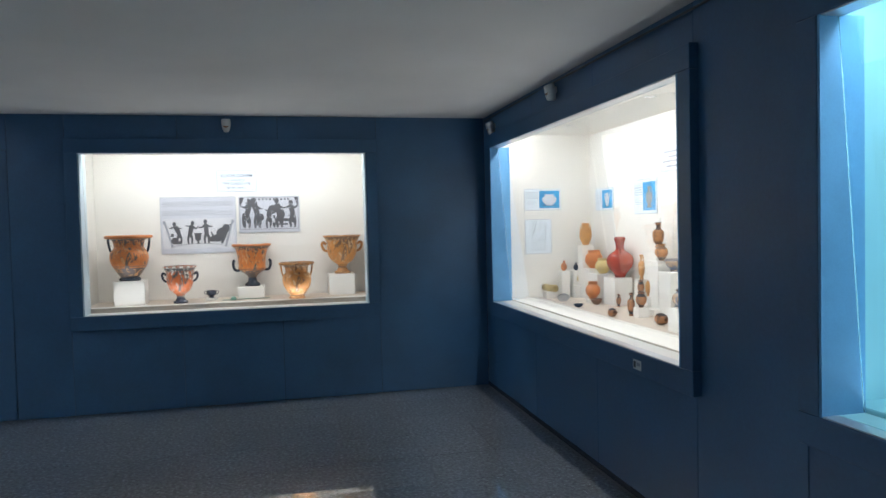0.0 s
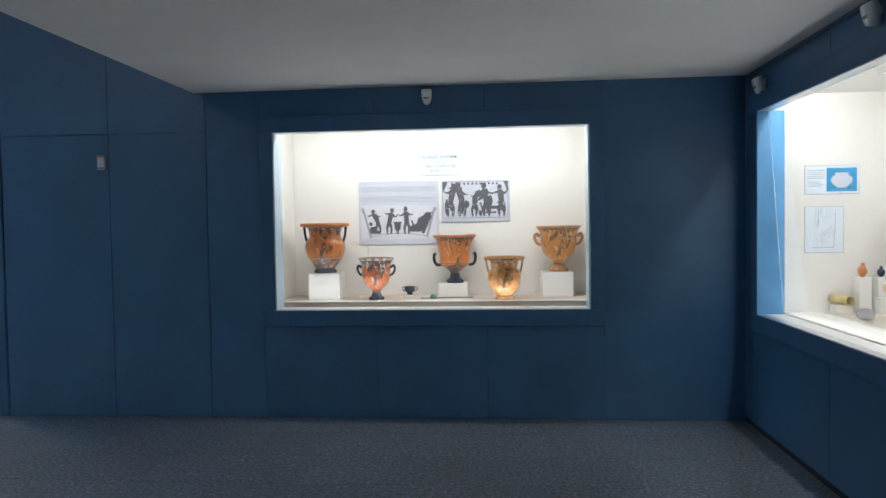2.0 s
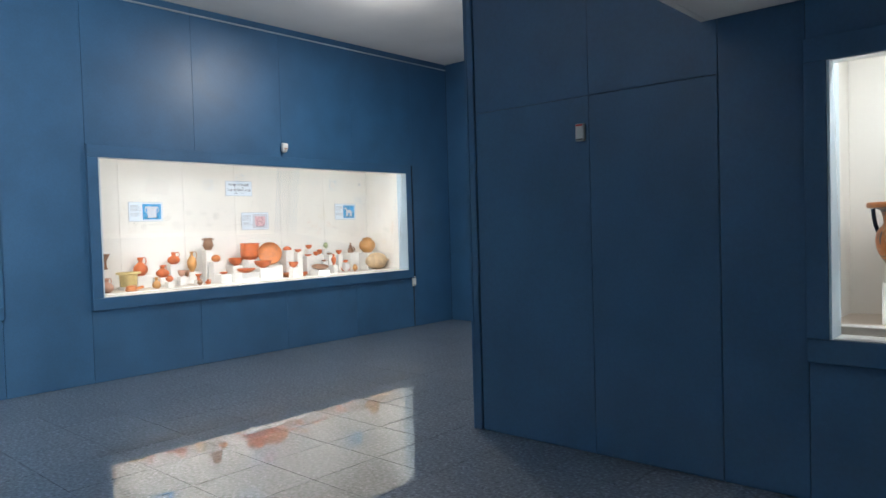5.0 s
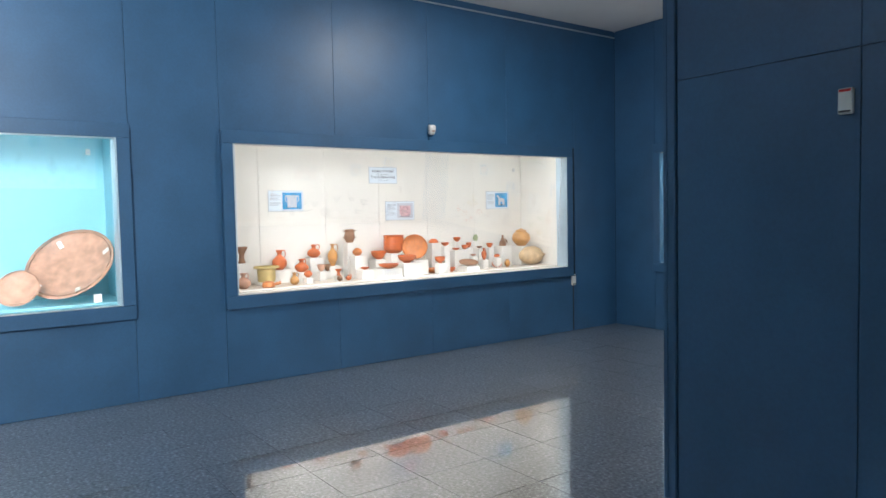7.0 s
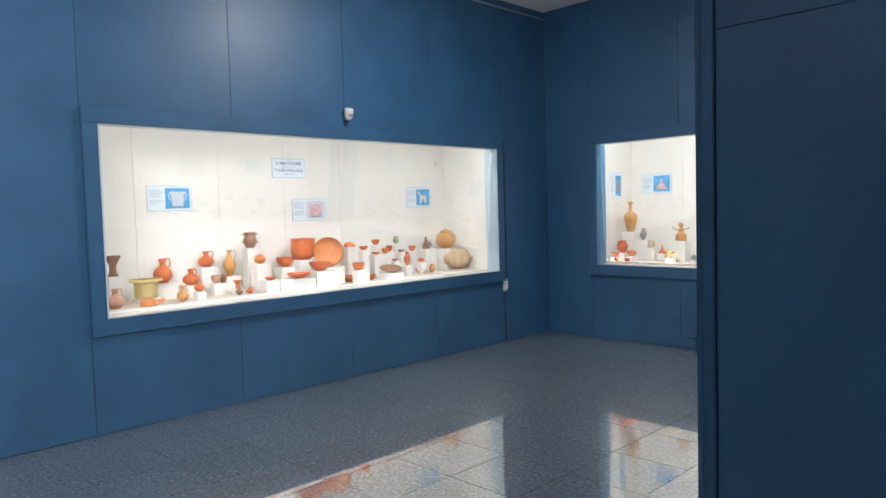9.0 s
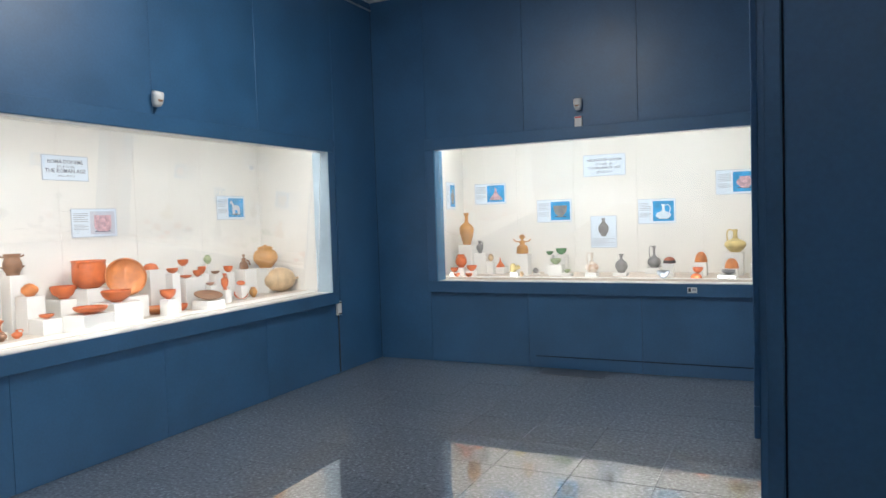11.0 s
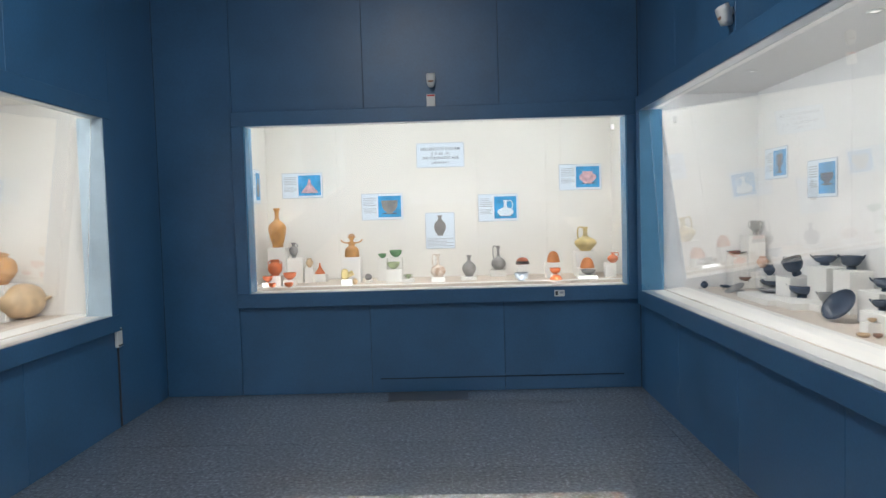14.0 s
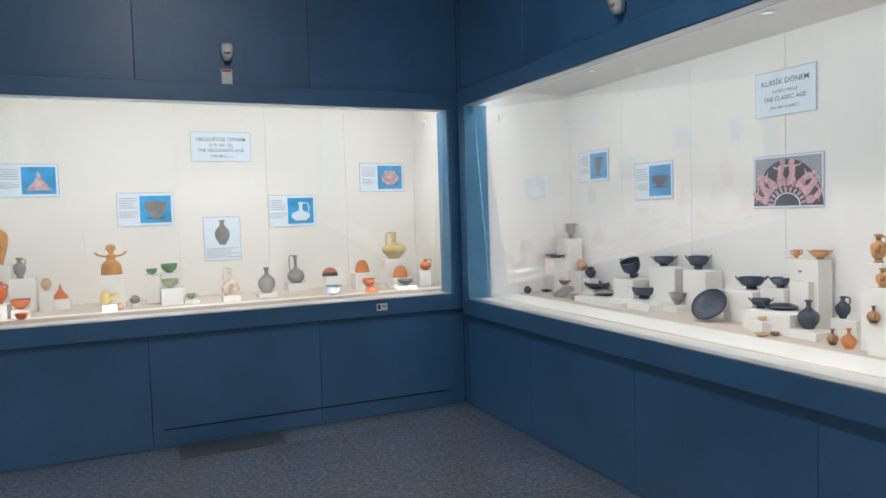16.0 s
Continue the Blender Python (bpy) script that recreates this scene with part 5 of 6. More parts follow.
vessel("bowl", WALL_D, -3.136, 0.165, 0.900, 0.042, 0.068, REDCLAY, "tiny red clay cup")
vessel("bowl", WALL_D, -2.989, 0.159, 0.900, 0.042, 0.078, REDCLAY, "tiny red clay bowl")
plinth(WALL_D, -2.926, -2.846, 0.510, 0.590, 0.900, 0.142)
vessel("jar", WALL_D, -2.886, 0.550, 1.042, 0.084, 0.068, PALE, "small pale clay bottle")
plinth(WALL_D, -2.889, -2.747, 0.580, 0.723, 0.900, 0.072)
vessel("cone", WALL_D, -2.812, 0.651, 0.972, 0.101, 0.100, REDCLAY, "red conical clay vessel with white patches")
plinth(WALL_D, -2.546, -2.398, 0.380, 0.529, 0.900, 0.233)
vessel("figurine", WALL_D, -2.475, 0.450, 1.133, 0.220, 0.189, OCHRE, "orange clay figurine with spread arms")
plinth(WALL_D, -2.536, -2.446, 0.195, 0.285, 0.900, 0.052)
vessel("lamp", WALL_D, -2.491, 0.240, 0.952, 0.095, 0.108, YELLOW, "pale yellow clay lamp")
vessel("jar", WALL_D, -2.431, 0.275, 0.900, 0.053, 0.052, PALE, "tiny pale clay pot")
plinth(WALL_D, -2.356, -2.298, 0.422, 0.512, 0.900, 0.020)
vessel("lidded_pot", WALL_D, -2.337, 0.467, 0.920, 0.059, 0.069, GREY, "small grey lidded pot")
plinth(WALL_D, -2.262, -2.172, 0.545, 0.655, 0.900, 0.207)
vessel("bowl", WALL_D, -2.216, 0.600, 1.107, 0.042, 0.076, GREEN, "small green glazed cup")
plinth(WALL_D, -2.155, -2.035, 0.570, 0.690, 0.900, 0.211)
vessel("bowl", WALL_D, -2.095, 0.630, 1.111, 0.066, 0.116, GREEN, "green glazed bowl on a plinth")
plinth(WALL_D, -2.168, -2.023, 0.370, 0.500, 0.900, 0.117)
vessel("bowl", WALL_D, -2.102, 0.435, 1.017, 0.062, 0.118, GREYGREEN, "pale green glazed bowl on a low plinth")
plinth(WALL_D, -2.017, -1.915, 0.339, 0.440, 0.900, 0.029)
vessel("kantharos", WALL_D, -1.968, 0.390, 0.929, 0.040, 0.082, GREYGREEN, "small grey green two-handled cup")
plinth(WALL_D, -1.758, -1.636, 0.299, 0.421, 0.900, 0.042)
vessel("slim_jug", WALL_D, -1.697, 0.360, 0.942, 0.201, 0.146, CHALK, "white clay jug with a tall handle")
plinth(WALL_D, -1.495, -1.357, 0.392, 0.530, 0.900, 0.030)
vessel("bottle", WALL_D, -1.420, 0.461, 0.930, 0.190, 0.125, GREY, "grey clay bottle with a long neck")
plinth(WALL_D, -1.218, -1.072, 0.670, 0.815, 0.900, 0.062)
vessel("slim_jug", WALL_D, -1.138, 0.743, 0.962, 0.225, 0.147, GREY, "grey clay jug with a ring handle")
plinth(WALL_D, -0.992, -0.898, 0.350, 0.444, 0.900, 0.130)
vessel("dome", WALL_D, -0.941, 0.420, 1.030, 0.064, 0.126, REDBLACK, "two-coloured red and black bowl upside down")
vessel("bowl", WALL_D, -0.972, 0.220, 0.900, 0.073, 0.121, BLUEGREY, "blue grey clay bowl")
plinth(WALL_D, -0.731, -0.599, 0.430, 0.561, 0.900, 0.135)
vessel("dome", WALL_D, -0.655, 0.500, 1.035, 0.101, 0.118, ORANGE, "tall orange relief bowl upside down")
plinth(WALL_D, -0.707, -0.625, 0.259, 0.341, 0.900, 0.045)
vessel("bowl", WALL_D, -0.666, 0.300, 0.945, 0.054, 0.098, REDCLAY, "small red relief bowl")
vessel("dome", WALL_D, -0.672, 0.220, 0.900, 0.049, 0.107, REDCLAY, "red relief bowl upside down")
plinth(WALL_D, -0.448, -0.274, 0.510, 0.685, 0.900, 0.226)
vessel("wide_jug", WALL_D, -0.348, 0.580, 1.126, 0.220, 0.202, YELLOW, "yellow clay jug with a tall loop handle")
plinth(WALL_D, -0.459, -0.315, 0.310, 0.455, 0.900, 0.084)
vessel("dome", WALL_D, -0.371, 0.380, 0.984, 0.095, 0.126, ORANGE, "orange relief bowl upside down")
plinth(WALL_D, -0.481, -0.325, 0.150, 0.305, 0.900, 0.039)
vessel("bowl", WALL_D, -0.390, 0.228, 0.939, 0.044, 0.128, GREY, "grey and red mould fragments")
plinth(WALL_D, -0.214, -0.118, 0.350, 0.446, 0.900, 0.123)
vessel("jug", WALL_D, -0.135, 0.420, 1.023, 0.091, 0.112, REDCLAY, "small red clay jug")
photo_card(WALL_D, -3.189, -2.797, 0.860, 1.687, 1.929, "information sheet with a blue photograph of a tall red cone")
photo_card(WALL_D, -2.431, -2.030, 0.860, 1.457, 1.713, "information sheet with a blue photograph of a grey juglet")
photo_card(WALL_D, -1.314, -0.928, 0.860, 1.414, 1.678, "information sheet with a blue photograph of a white jug")
photo_card(WALL_D, -0.539, -0.134, 0.860, 1.690, 1.939, "information sheet with a blue photograph of a pink bowl")
title_card(WALL_D, -1.891, -1.433, 0.860, 1.944, 2.179, "white title card of the hellenistic age")
vase_print(WALL_D, -1.824, -1.541, 0.860, 1.167, 1.515, "pale print of a dark vase above text")

# showcase E: black glazed wares
plinth(WALL_E, 4.015, 4.185, 0.771, 0.900, 0.846, 0.416)
vessel("kantharos", WALL_E, 4.100, 0.856, 1.262, 0.116, 0.113, GREY, "grey black two-handled drinking cup on a tall plinth")
plinth(WALL_E, 4.054, 4.186, 0.661, 0.792, 0.846, 0.267)
vessel("plate", WALL_E, 4.120, 0.726, 1.113, 0.047, 0.176, BLACK, "dark shallow plate on a plinth")
plinth(WALL_E, 3.927, 4.007, 0.816, 0.896, 0.846, 0.166)
vessel("jar", WALL_E, 3.967, 0.856, 1.012, 0.090, 0.089, PINKCLAY, "pale brown clay jar behind the cups")
plinth(WALL_E, 3.809, 3.889, 0.816, 0.896, 0.846, 0.117)
vessel("jar", WALL_E, 3.849, 0.856, 0.963, 0.083, 0.083, BLACK, "black glazed jar with a wide mouth")
vessel("jar", WALL_E, 4.121, 0.459, 0.846, 0.055, 0.063, BLACK, "small black glazed jar")
vessel("bowl", WALL_E, 4.114, 0.626, 0.846, 0.021, 0.090, BLACK, "small black glazed saucer")
plinth(WALL_E, 4.021, 4.112, 0.717, 0.808, 0.846, 0.056)
vessel("bowl", WALL_E, 4.067, 0.763, 0.902, 0.037, 0.121, BROWN, "small brown rimmed black bowl")
vessel("plate", WALL_E, 3.798, 0.582, 0.846, 0.093, 0.157, GREY, "black glazed plate leaning on the case floor", tilt=28)
vessel("bowl", WALL_E, 3.598, 0.532, 0.846, 0.040, 0.061, GREY, "small grey black cup")
plinth(WALL_E, 3.696, 3.841, 0.780, 0.900, 0.846, 0.039)
vessel("bowl", WALL_E, 3.769, 0.852, 0.885, 0.051, 0.192, BLACK, "wide shallow black glazed dish")
plinth(WALL_E, 3.020, 3.540, 0.486, 0.718, 0.846, 0.036)
vessel("plate", WALL_E, 3.440, 0.688, 0.882, 0.041, 0.187, GREY, "grey black glazed plate on a slab")
plinth(WALL_E, 2.813, 3.200, 0.535, 0.778, 0.846, 0.041)
vessel("kylix", WALL_E, 3.106, 0.748, 0.887, 0.080, 0.213, BLACK, "wide black glazed drinking cup")
plinth(WALL_E, 3.135, 3.333, 0.672, 0.870, 0.846, 0.167)
vessel("kylix", WALL_E, 3.234, 0.771, 1.013, 0.119, 0.165, BLACK, "black glazed drinking cup tilted to show its inside", tilt=22)
plinth(WALL_E, 2.825, 3.064, 0.751, 0.880, 0.846, 0.255)
vessel("kylix", WALL_E, 3.034, 0.850, 1.101, 0.062, 0.166, BLACK, "shallow black drinking cup with two handles")
plinth(WALL_E, 2.582, 2.766, 0.760, 0.900, 0.846, 0.252)
vessel("kylix", WALL_E, 2.730, 0.850, 1.098, 0.082, 0.153, BLACK, "deep black glazed drinking cup")
plinth(WALL_E, 2.692, 2.848, 0.643, 0.799, 0.846, 0.040)
vessel("kylix", WALL_E, 2.770, 0.721, 0.886, 0.072, 0.111, GREY, "small grey black stemmed bowl")
vessel("plate", WALL_E, 2.381, 0.603, 0.846, 0.157, 0.204, BLACK, "large black glazed dish set on edge", tilt=52)
plinth(WALL_E, 2.160, 2.367, 0.680, 0.887, 0.846, 0.173)
vessel("kylix", WALL_E, 2.264, 0.784, 1.019, 0.068, 0.167, BLACK, "black glazed drinking cup with lifted handles")
plinth(WALL_E, 1.999, 2.137, 0.706, 0.844, 0.846, 0.199)
vessel("kylix", WALL_E, 2.068, 0.775, 1.045, 0.055, 0.115, BLACK, "black glazed bowl with handles")
plinth(WALL_E, 1.997, 2.077, 0.816, 0.896, 0.846, 0.351)
vessel("kantharos", WALL_E, 2.037, 0.856, 1.197, 0.045, 0.059, ORANGEFIG, "small orange painted cup")
plinth(WALL_E, 1.863, 2.067, 0.792, 0.900, 0.846, 0.354)
vessel("kylix", WALL_E, 1.893, 0.849, 1.200, 0.045, 0.116, ORANGEFIG, "orange painted drinking cup on a tall plinth")
plinth(WALL_E, 1.885, 1.996, 0.753, 0.877, 0.846, 0.246)
vessel("kylix", WALL_E, 1.966, 0.847, 1.092, 0.050, 0.144, GREY, "grey black cup on a plinth")
plinth(WALL_E, 1.834, 2.113, 0.552, 0.709, 0.846, 0.100)
vessel("kylix", WALL_E, 2.083, 0.649, 0.946, 0.050, 0.120, BLACK, "black glazed one-handled cup")
vessel("lidded_pot", WALL_E, 1.992, 0.698, 0.940, 0.041, 0.152, BLACK, "black glazed lidded dish")
plinth(WALL_E, 1.933, 2.013, 0.492, 0.572, 0.846, 0.059)
vessel("bowl", WALL_E, 1.973, 0.532, 0.905, 0.019, 0.043, PALE, "tiny pale clay dish on a block")
vessel("bowl", WALL_E, 1.896, 0.445, 0.846, 0.018, 0.066, PALE, "tiny pale clay lamp")
vessel("bowl", WALL_E, 1.866, 0.498, 0.846, 0.020, 0.047, BROWN, "tiny brown clay dish")
plinth(WALL_E, 1.667, 1.834, 0.531, 0.673, 0.846, 0.036)
vessel("bottle", WALL_E, 1.786, 0.630, 0.882, 0.138, 0.097, BLACK, "black glazed flask with a round body")
vessel("bottle", WALL_E, 1.580, 0.524, 0.846, 0.073, 0.048, BLACKFIG, "small patterned oil flask")
vessel("bottle", WALL_E, 1.490, 0.507, 0.846, 0.089, 0.061, ORANGE, "small orange clay bottle")
plinth(WALL_E, 1.590, 1.721, 0.695, 0.877, 0.846, 0.090)
vessel("jug", WALL_E, 1.680, 0.728, 0.936, 0.105, 0.079, BLACK, "black glazed jug with a round handle")
plinth(WALL_E, 1.351, 1.444, 0.520, 0.614, 0.846, 0.378)
vessel("lekythos", WALL_E, 1.398, 0.567, 1.224, 0.122, 0.067, ORANGEFIG, "red-figure oil flask on a plinth")
plinth(WALL_E, 1.292, 1.370, 0.455, 0.533, 0.846, 0.282)
vessel("lekythos", WALL_E, 1.331, 0.494, 1.128, 0.081, 0.056, ORANGEFIG, "smaller red-figure oil flask")
vessel("bottle", WALL_E, 1.327, 0.432, 0.987, 0.071, 0.051, BLACKFIG, "small net-patterned oil flask")
photo_card(WALL_E, 3.692, 4.070, 0.925, 1.694, 1.934, "information sheet with a blue photograph of a handled cup")
photo_card(WALL_E, 3.019, 3.401, 0.925, 1.539, 1.795, "information sheet with a blue photograph of a black pot")
round_print(WALL_E, 1.923, 2.370, 0.925, 1.461, 1.753, "large print of pink figures on black round ground")
title_card(WALL_E, 1.967, 2.353, 0.925, 1.964, 2.213, "white title card of the classic age")

# ---- fittings on the walls ----
def detector(pl, u, w, label, tilt=10.0, size=1.0):
    """A small movement detector: bracket, tapered housing, dark window, lens hood."""
    root = new("alarm_detector")
    tagged(root, label, "detector", "alarm detectors")
    s = size
    bm = bmesh.new()
    prof = ((-.036, .055), (.036, .055), (.040, .02), (.034, -.03), (.018, -.062), (-.018, -.062), (-.034, -.03), (-.040, .02))
    a = [bm.verts.new((x * s, -.02, z * s)) for x, z in prof]
    b = [bm.verts.new((x * s * .86, -.075, z * s * .86)) for x, z in prof]
    bm.faces.new(a)
    bm.faces.new(b)
    for i in range(8):
        bm.faces.new((a[i], a[(i + 1) % 8], b[(i + 1) % 8], b[i]))
    bmesh.ops.bevel(bm, geom=bm.edges[:], offset=.004, segments=2, affect="EDGES")
    sub("housing", bm, PLASTIC, root)
    win = bmesh.new()
    arc = [(.024 * math.cos(t) * s, .016 * math.sin(t) * s - .004) for t in (math.pi + math.pi * k / 8 for k in range(9))]
    f = [win.verts.new((x, -.0775, z)) for x, z in arc]
    g = [win.verts.new((x, -.070, z)) for x, z in arc]
    win.faces.new(f)
    for i in range(len(f)):
        j = (i + 1) % len(f)
        win.faces.new((f[i], f[j], g[j], g[i]))
    sub("lens", win, BROWN, root, "dark amber detector lens", False)
    sub("bracket", boxes(((-.014, -.03, -.012), (.014, .004, .03)), bevel=.003), PLASTIC, root, smooth=False)
    place(root, pl, u, -0.002, w, tilt)
    return root


def alarm_box(pl, u, w, wide, h, label, bar=None):
    root = new("alarm_box")
    tagged(root, label, "alarm box")
    sub("cover", boxes(((-wide / 2, -.026, -h / 2), (wide / 2, 0, h / 2)), bevel=.004), PLASTIC, root, smooth=False)
    sub("top_strip", boxes(((-wide * .42, -.029, h * .36), (wide * .42, -.0262, h * .46)), bevel=.001), REDDOT if bar else DARKP, root, smooth=False)
    sub("bottom_strip", boxes(((-wide * .42, -.028, -h * .44), (wide * .42, -.0262, -h * .36)), bevel=.001), DARKP, root, smooth=False)
    place(root, pl, u, -0.001, w)
    return root


def label_plate(pl, u, w, off=-0.0455):
    root = new("inventory_label")
    tagged(root, "small white plastic case label with dark marks", "label", "case labels")
    sub("plate", boxes(((-.042, -.003, -.026), (.042, 0, .026)), bevel=.001), PLASTIC, root, smooth=False)
    sub("mark", boxes(((-.034, -.0042, -.016), (-.012, -.0031, .018))), DARKP, root, smooth=False)
    sub("mark", boxes(((.0, -.0042, -.004), (.034, -.0031, .014))), INKGREY, root, smooth=False)
    place(root, pl, u, off, w)
    return root


def case_sensor(pl, u, v, w):
    root = new("case_sensor")
    tagged(root, "small white plastic sensor inside a showcase", "sensor", "case sensors")
    sub("cover", boxes(((-.018, -.022, -.026), (.018, 0, .026)), bevel=.004), PLASTIC, root, smooth=False)
    sub("window", boxes(((-.010, -.024, -.012), (.010, -.0222, .004)), bevel=.001), PAPERGREY, root, smooth=False)
    place(root, pl, u, v, w)
    return root


def spot(pl, u, v, w):
    root = new("spot_lamp")
    tagged(root, "small white recessed spot in a showcase ceiling", "spot lamp")
    sub("ring", lathe([(.030, -.004), (.034, -.008), (.038, -.004), (.038, 0), (.030, 0)], 20), PLASTIC, root)
    sub("bulb", lathe([(.0, -.006), (.022, -.004), (.029, 0)], 16), LAMPGLASS, root)
    place(root, pl, u, v, w)


detector(WALL_A, 3.472, 2.44, "off-white alarm detector on the blue wall above kraters")
detector(WALL_B, 1.82, 2.43, "off-white alarm detector under the low ceiling")
detector(WALL_B, 0.385, 2.39, "off-white alarm detector in the room corner", 16)
detector(WALL_C, 1.28, 2.478, "off-white alarm detector above the long showcase")
detector(WALL_D, -1.702, 2.61, "off-white alarm detector above an alarm box")
detector(WALL_E, 2.345, 2.54, "off-white alarm detector tilted down above black wares", 16)
alarm_box(WALL_A, 0.902, 2.003, 0.058, 0.108, "white alarm box beside the flush door panel", True)
alarm_box(WALL_D, -1.706, 2.425, 0.072, 0.13, "white alarm box with a red strip", True)
box_c = alarm_box(WALL_C, 3.50, 0.665, 0.07, 0.14, "white alarm box with a black cable to the floor")
sub("cable", boxes(((-.006, -.012, -.655), (.006, 0, -.07)), bevel=.002), DARKP, box_c, "black cable", False)
label_plate(WALL_D, -0.682, 0.815)
label_plate(WALL_B, 2.985, 0.76)
case_sensor(WALL_C, 3.20, 0.80, 2.12)
case_sensor(WALL_D, -0.13, 0.40, 2.22)
case_sensor(WALL_E, 4.08, 0.24, 2.19)
case_sensor(WALL_C, -2.02, 0.62, 2.17)
for u_ in (3.3, 1.9, 0.9):
    spot(WALL_E, u_, 0.5, 2.404)
for u_ in (0.9, 2.2):
    spot(WALL_B, u_, 0.5, 2.329)

# thin cable trunking under the high ceiling, and the dark foot strip of the walls
tagged(part("cable_trunk", boxes(WALL_C.box(-8, 4.33, -0.018, 0, 3.845, 3.862), bevel=.003), STEEL), "thin pale cable trunk high on the wall", "trim", kind="structure")
tagged(part("cable", tube([(5.77, -7.9, 2.485), (5.772, -4, 2.48), (5.77, -1.7, 2.487), (5.772, -.1, 2.48)], .006), DARKP), "dark cable along the wall under the ceiling", "cable", kind="structure")
for n_, pl, a, b in (("baseboard_b", WALL_B, 0.012, 7.98),):
    tagged(part(n_, boxes(pl.box(a, b, -0.006, -0.0005, 0.001, 0.035), bevel=.001), CORE), "dark narrow foot strip of the panelled wall", "baseboard", kind="structure")
tagged(part("kick_plate", boxes(WALL_D.box(-2.2, -0.15, -0.005, -0.0005, 0.115, 0.123)), CORE), "thin dark seam strip near the floor", "trim", kind="structure")
tagged(part("corner_trim", boxes(((-0.016, -0.016, 0), (-0.0125, 0.006, HIGH)), ((-0.016, -0.016, 0), (0.006, -0.0125, HIGH)), bevel=.0008), BLUE), "thin painted edge strip on the block corner", "trim", kind="structure")
tagged(part("door_1", boxes(WALL_A.box(0.962, 1.740, -0.004, -0.0005, 0.012, 2.218), bevel=.0015), BLUE), "flush dark blue service door in the panelling", "door", kind="structure")

root = new("ceiling_light")
tagged(root, "round white ceiling light with an opal dome", "ceiling light")
sub("base", lathe([(0, 0), (.12, 0), (.124, -.010), (.12, -.022), (.108, -.026)], 32), PLASTIC, root)
sub("diffuser", lathe(smooth_line([(.108, -.022), (.092, -.045), (.05, -.062), (0, -.066)], 4), 32), LAMPGLASS, root)
root.location = (-2.08, 1.265, HIGH - 0.001)

# a bronze pin lying in the krater case, and the plates of the turquoise case
pin = new("bronze_pin")
tagged(pin, "thin bronze pin with a green patinated head", "pin")
sub("shaft", tube([(-.10, 0, .006), (0, 0, .008), (.32, .05, .006)], .004, 6), BRONZE, pin)
sub("head", lathe(smooth_line([(0, 0), (.022, .004), (.026, .02), (.012, .036), (0, .04)], 3), 14), BRONZE, pin)
place(pin, WALL_A, 3.46, 0.34, 0.880)
big = vessel("plate", WALL_C, -2.19, 0.47, 0.858, 0.1, 0.74, PINKCLAY, "large pale clay plate with white repairs leaning back", 50)
small = vessel("plate", WALL_C, -2.62, 0.36, 0.858, 0.06, 0.34, PINKCLAY, "small pale clay plate leaning in the turquoise case", 55)
for a_, r_ in ((0.5, .30), (2.2, .27), (3.9, .31), (5.2, .29)):
    patch = boxes(((-.035, -.02, 0), (.035, .02, .006)), bevel=.002)
    patch.transform(Matrix.Rotation(a_, 4, "Z") @ Matrix.Translation((r_, 0, .075)) @ Matrix.Rotation(radians(-28), 4, "Y"))
    sub("repair", patch, PLASTER, big, "white plaster repair", False)
support = boxes(((-.03, -.03, 0), (.03, .03, .07)), bevel=.002)
ob = part("prop_block", support, WHITE)
tagged(ob, "small white block propping the large plate", "block")
place(ob, WALL_C, -2.06, 0.22, 0.862)


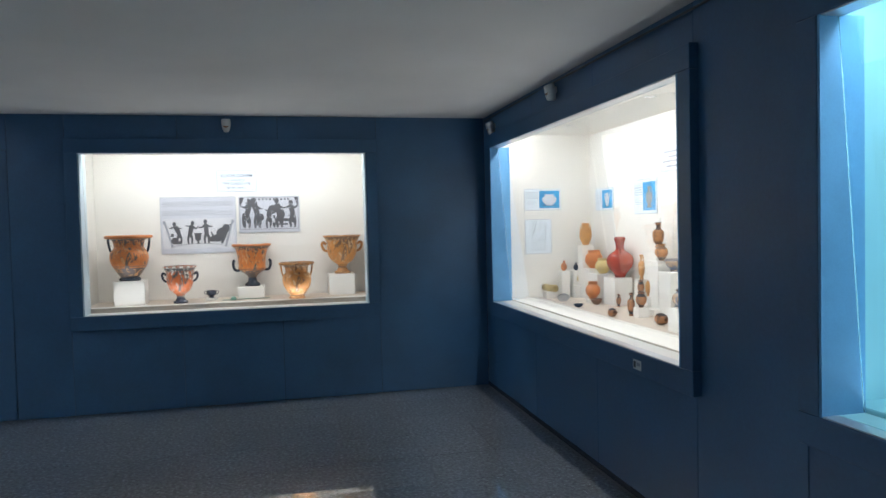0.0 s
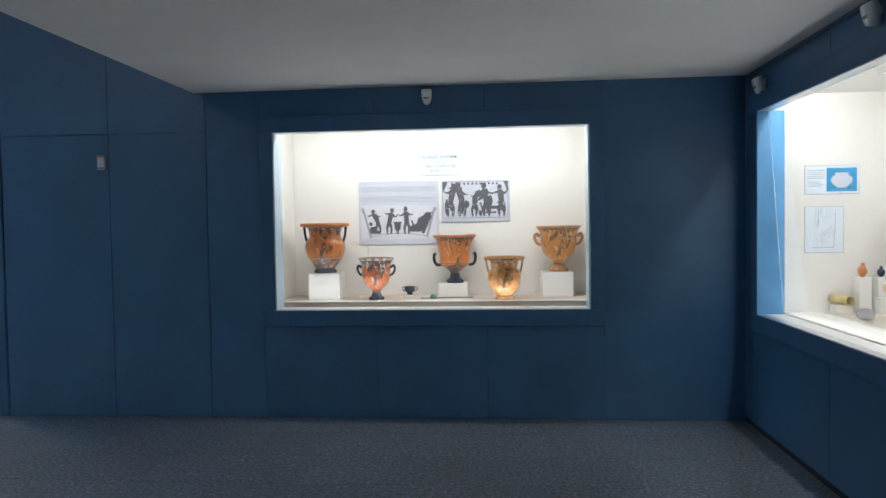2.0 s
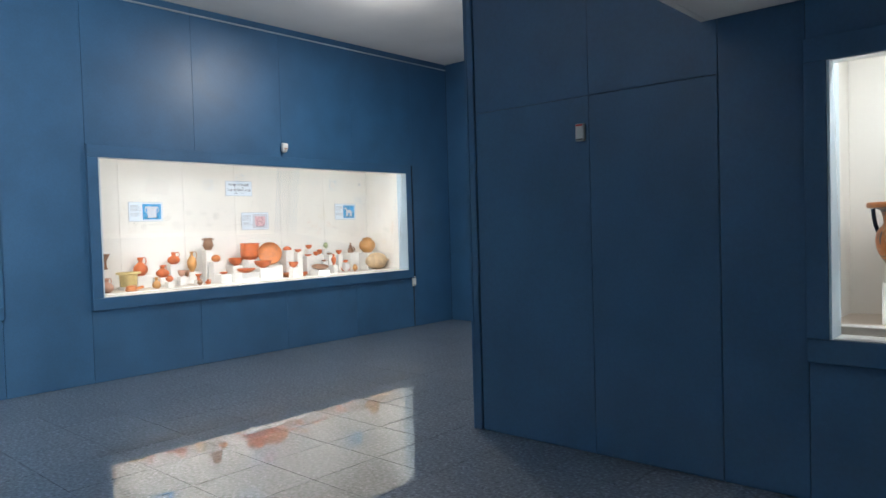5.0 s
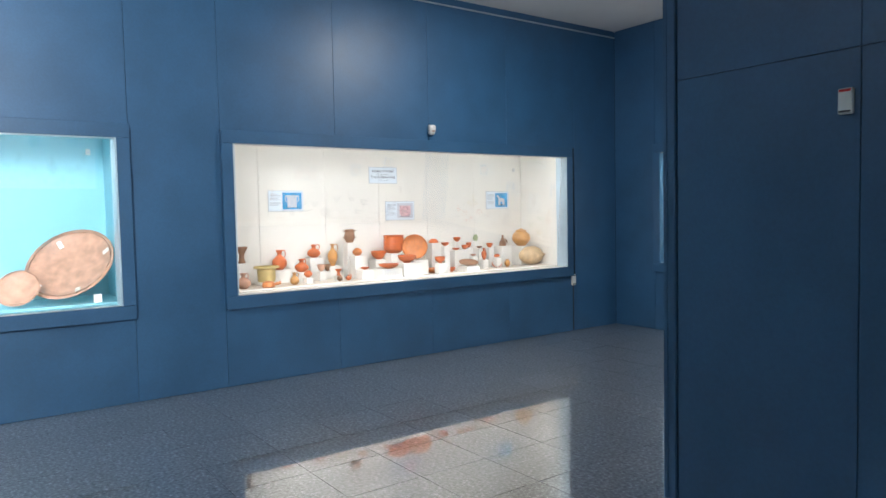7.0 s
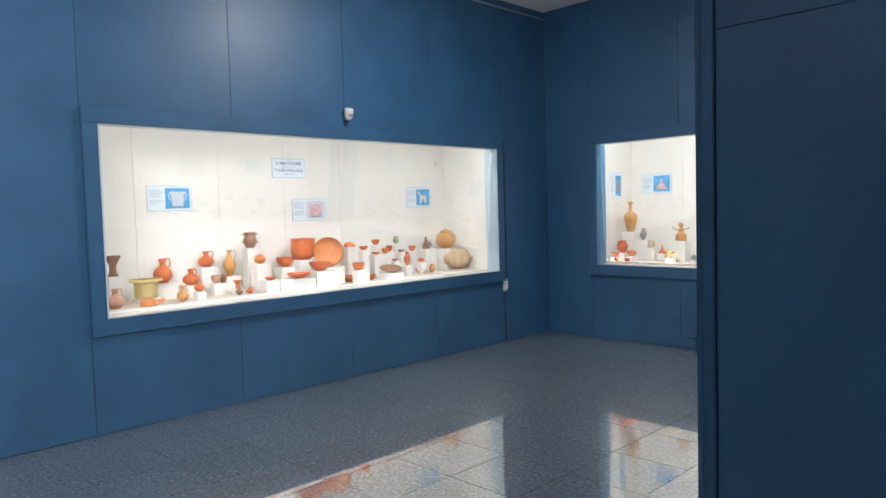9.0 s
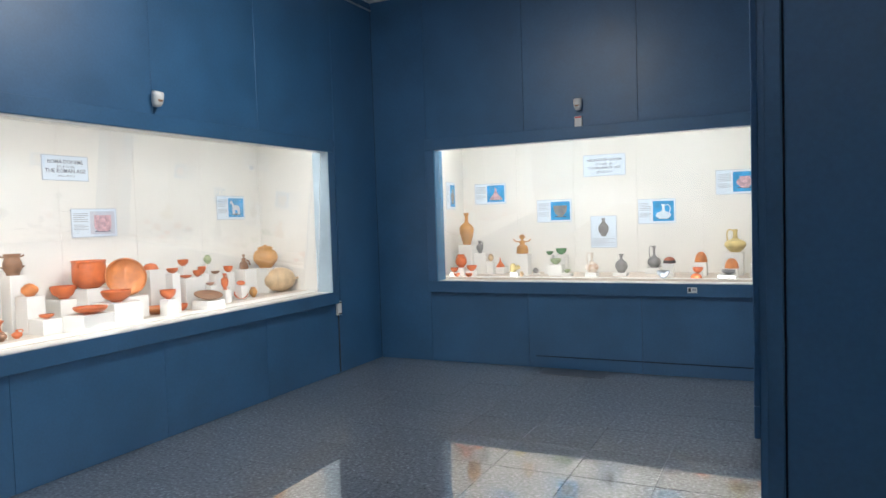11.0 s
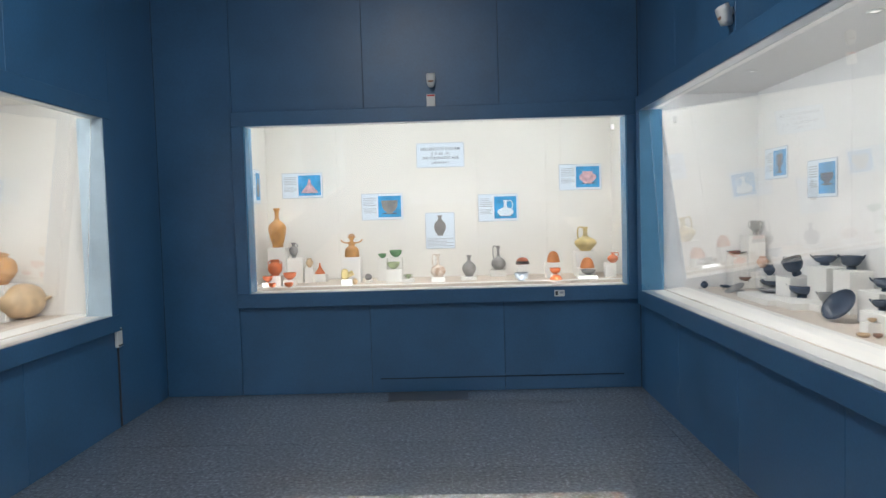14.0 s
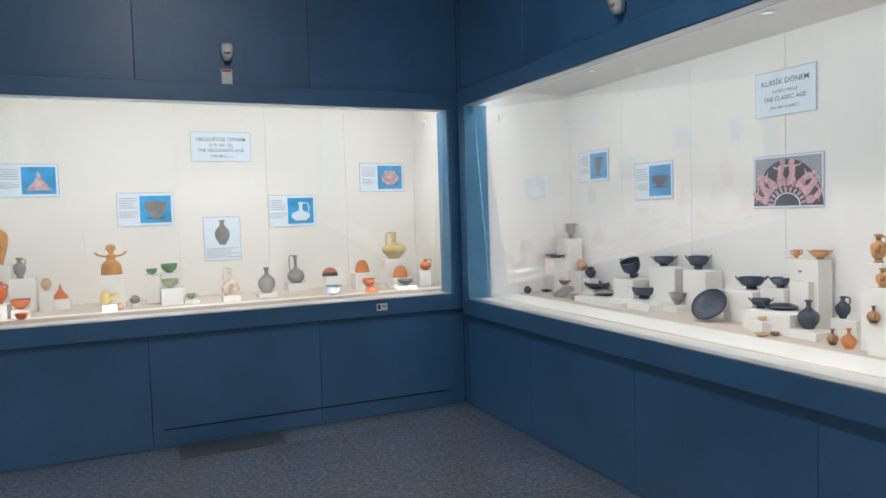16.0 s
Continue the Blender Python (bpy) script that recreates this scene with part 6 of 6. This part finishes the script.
# side-wall sheets
SIDE_B = Plane((5.79, -0.27, 0), (1, 0, 0), (0, 1, 0))
photo_card(SIDE_B, 0.30, 0.66, 0.0, 1.64, 1.84, "information sheet with a blue photograph of a pale lamp")
line_drawing(SIDE_B, 0.30, 0.56, 0.0, 1.24, 1.56, "framed pale line drawing of a seated shape")
SIDE_D = Plane((-3.338, 4.34, 0), (0, 1, 0), (-1, 0, 0))
photo_card(SIDE_D, 0.38, 0.62, 0.0, 1.64, 1.95, "information sheet with a blue photograph of a flask")
SIDE_F = Plane((-4.02, -1.845, 0), (-1, 0, 0), (0, 1, 0))
photo_card(SIDE_F, 0.25, 0.50, 0.0, 1.64, 1.88, "information sheet with a photograph of a vase")

# ---- floor ----
floor = part("floor", boxes(((-4.1, -8.1, -0.1), (6.0, 4.4, -0.004))), GROUT)
tagged(floor, "dark polished granite tile floor with pale joints", "floor", kind="structure")
PITCH, GAP = 0.49, 0.003
full = None
rest = []
for i in range(-8, 14):
    for j in range(-22, 12):
        x0, y0 = -0.60 + PITCH * i, 2.55 + PITCH * (j - 4)
        a, b = (max(x0, -4.02), max(y0, -8.0)), (min(x0 + PITCH, 5.79), min(y0 + PITCH, 4.34))
        if x0 + PITCH > 0.02 and y0 > -0.25:
            b = (min(b[0], 0.0), b[1]) if x0 < 0 else (b[0], min(b[1], 0.0))
        if b[0] - a[0] < 0.02 or b[1] - a[1] < 0.02:
            continue
        if y0 < -5.2 or (y0 < -3.4 and x0 < -1.5):
            rest.append(((a[0] + GAP / 2, a[1] + GAP / 2, -0.02), (b[0] - GAP / 2, b[1] - GAP / 2, 0.0)))
            continue
        lx, ly = b[0] - a[0] - GAP, b[1] - a[1] - GAP
        if abs(lx - PITCH + GAP) < 1e-4 and abs(ly - PITCH + GAP) < 1e-4 and full is not None:
            ob = new("tile", full)
        else:
            ob = part("tile", boxes(((-lx / 2, -ly / 2, -0.02), (lx / 2, ly / 2, 0))), TILE)
            if abs(lx - PITCH + GAP) < 1e-4 and abs(ly - PITCH + GAP) < 1e-4:
                full = ob.data
        ob.location = ((a[0] + b[0]) / 2, (a[1] + b[1]) / 2, random.uniform(-0.0003, 0.0003))
        ob.parent = floor
more = part("tiles", boxes(*rest), TILE, floor)
tagged(more, kind="stuff")
# Thin dark plate standing in for the darker tiles by the end wall.
tagged(part("floor_hatch", boxes(((-2.12, 4.05, 0.0008), (-1.46, 4.335, 0.004)), bevel=.001), DARK_TILE), "darker patch of floor tile by the wall", "hatch", kind="structure")
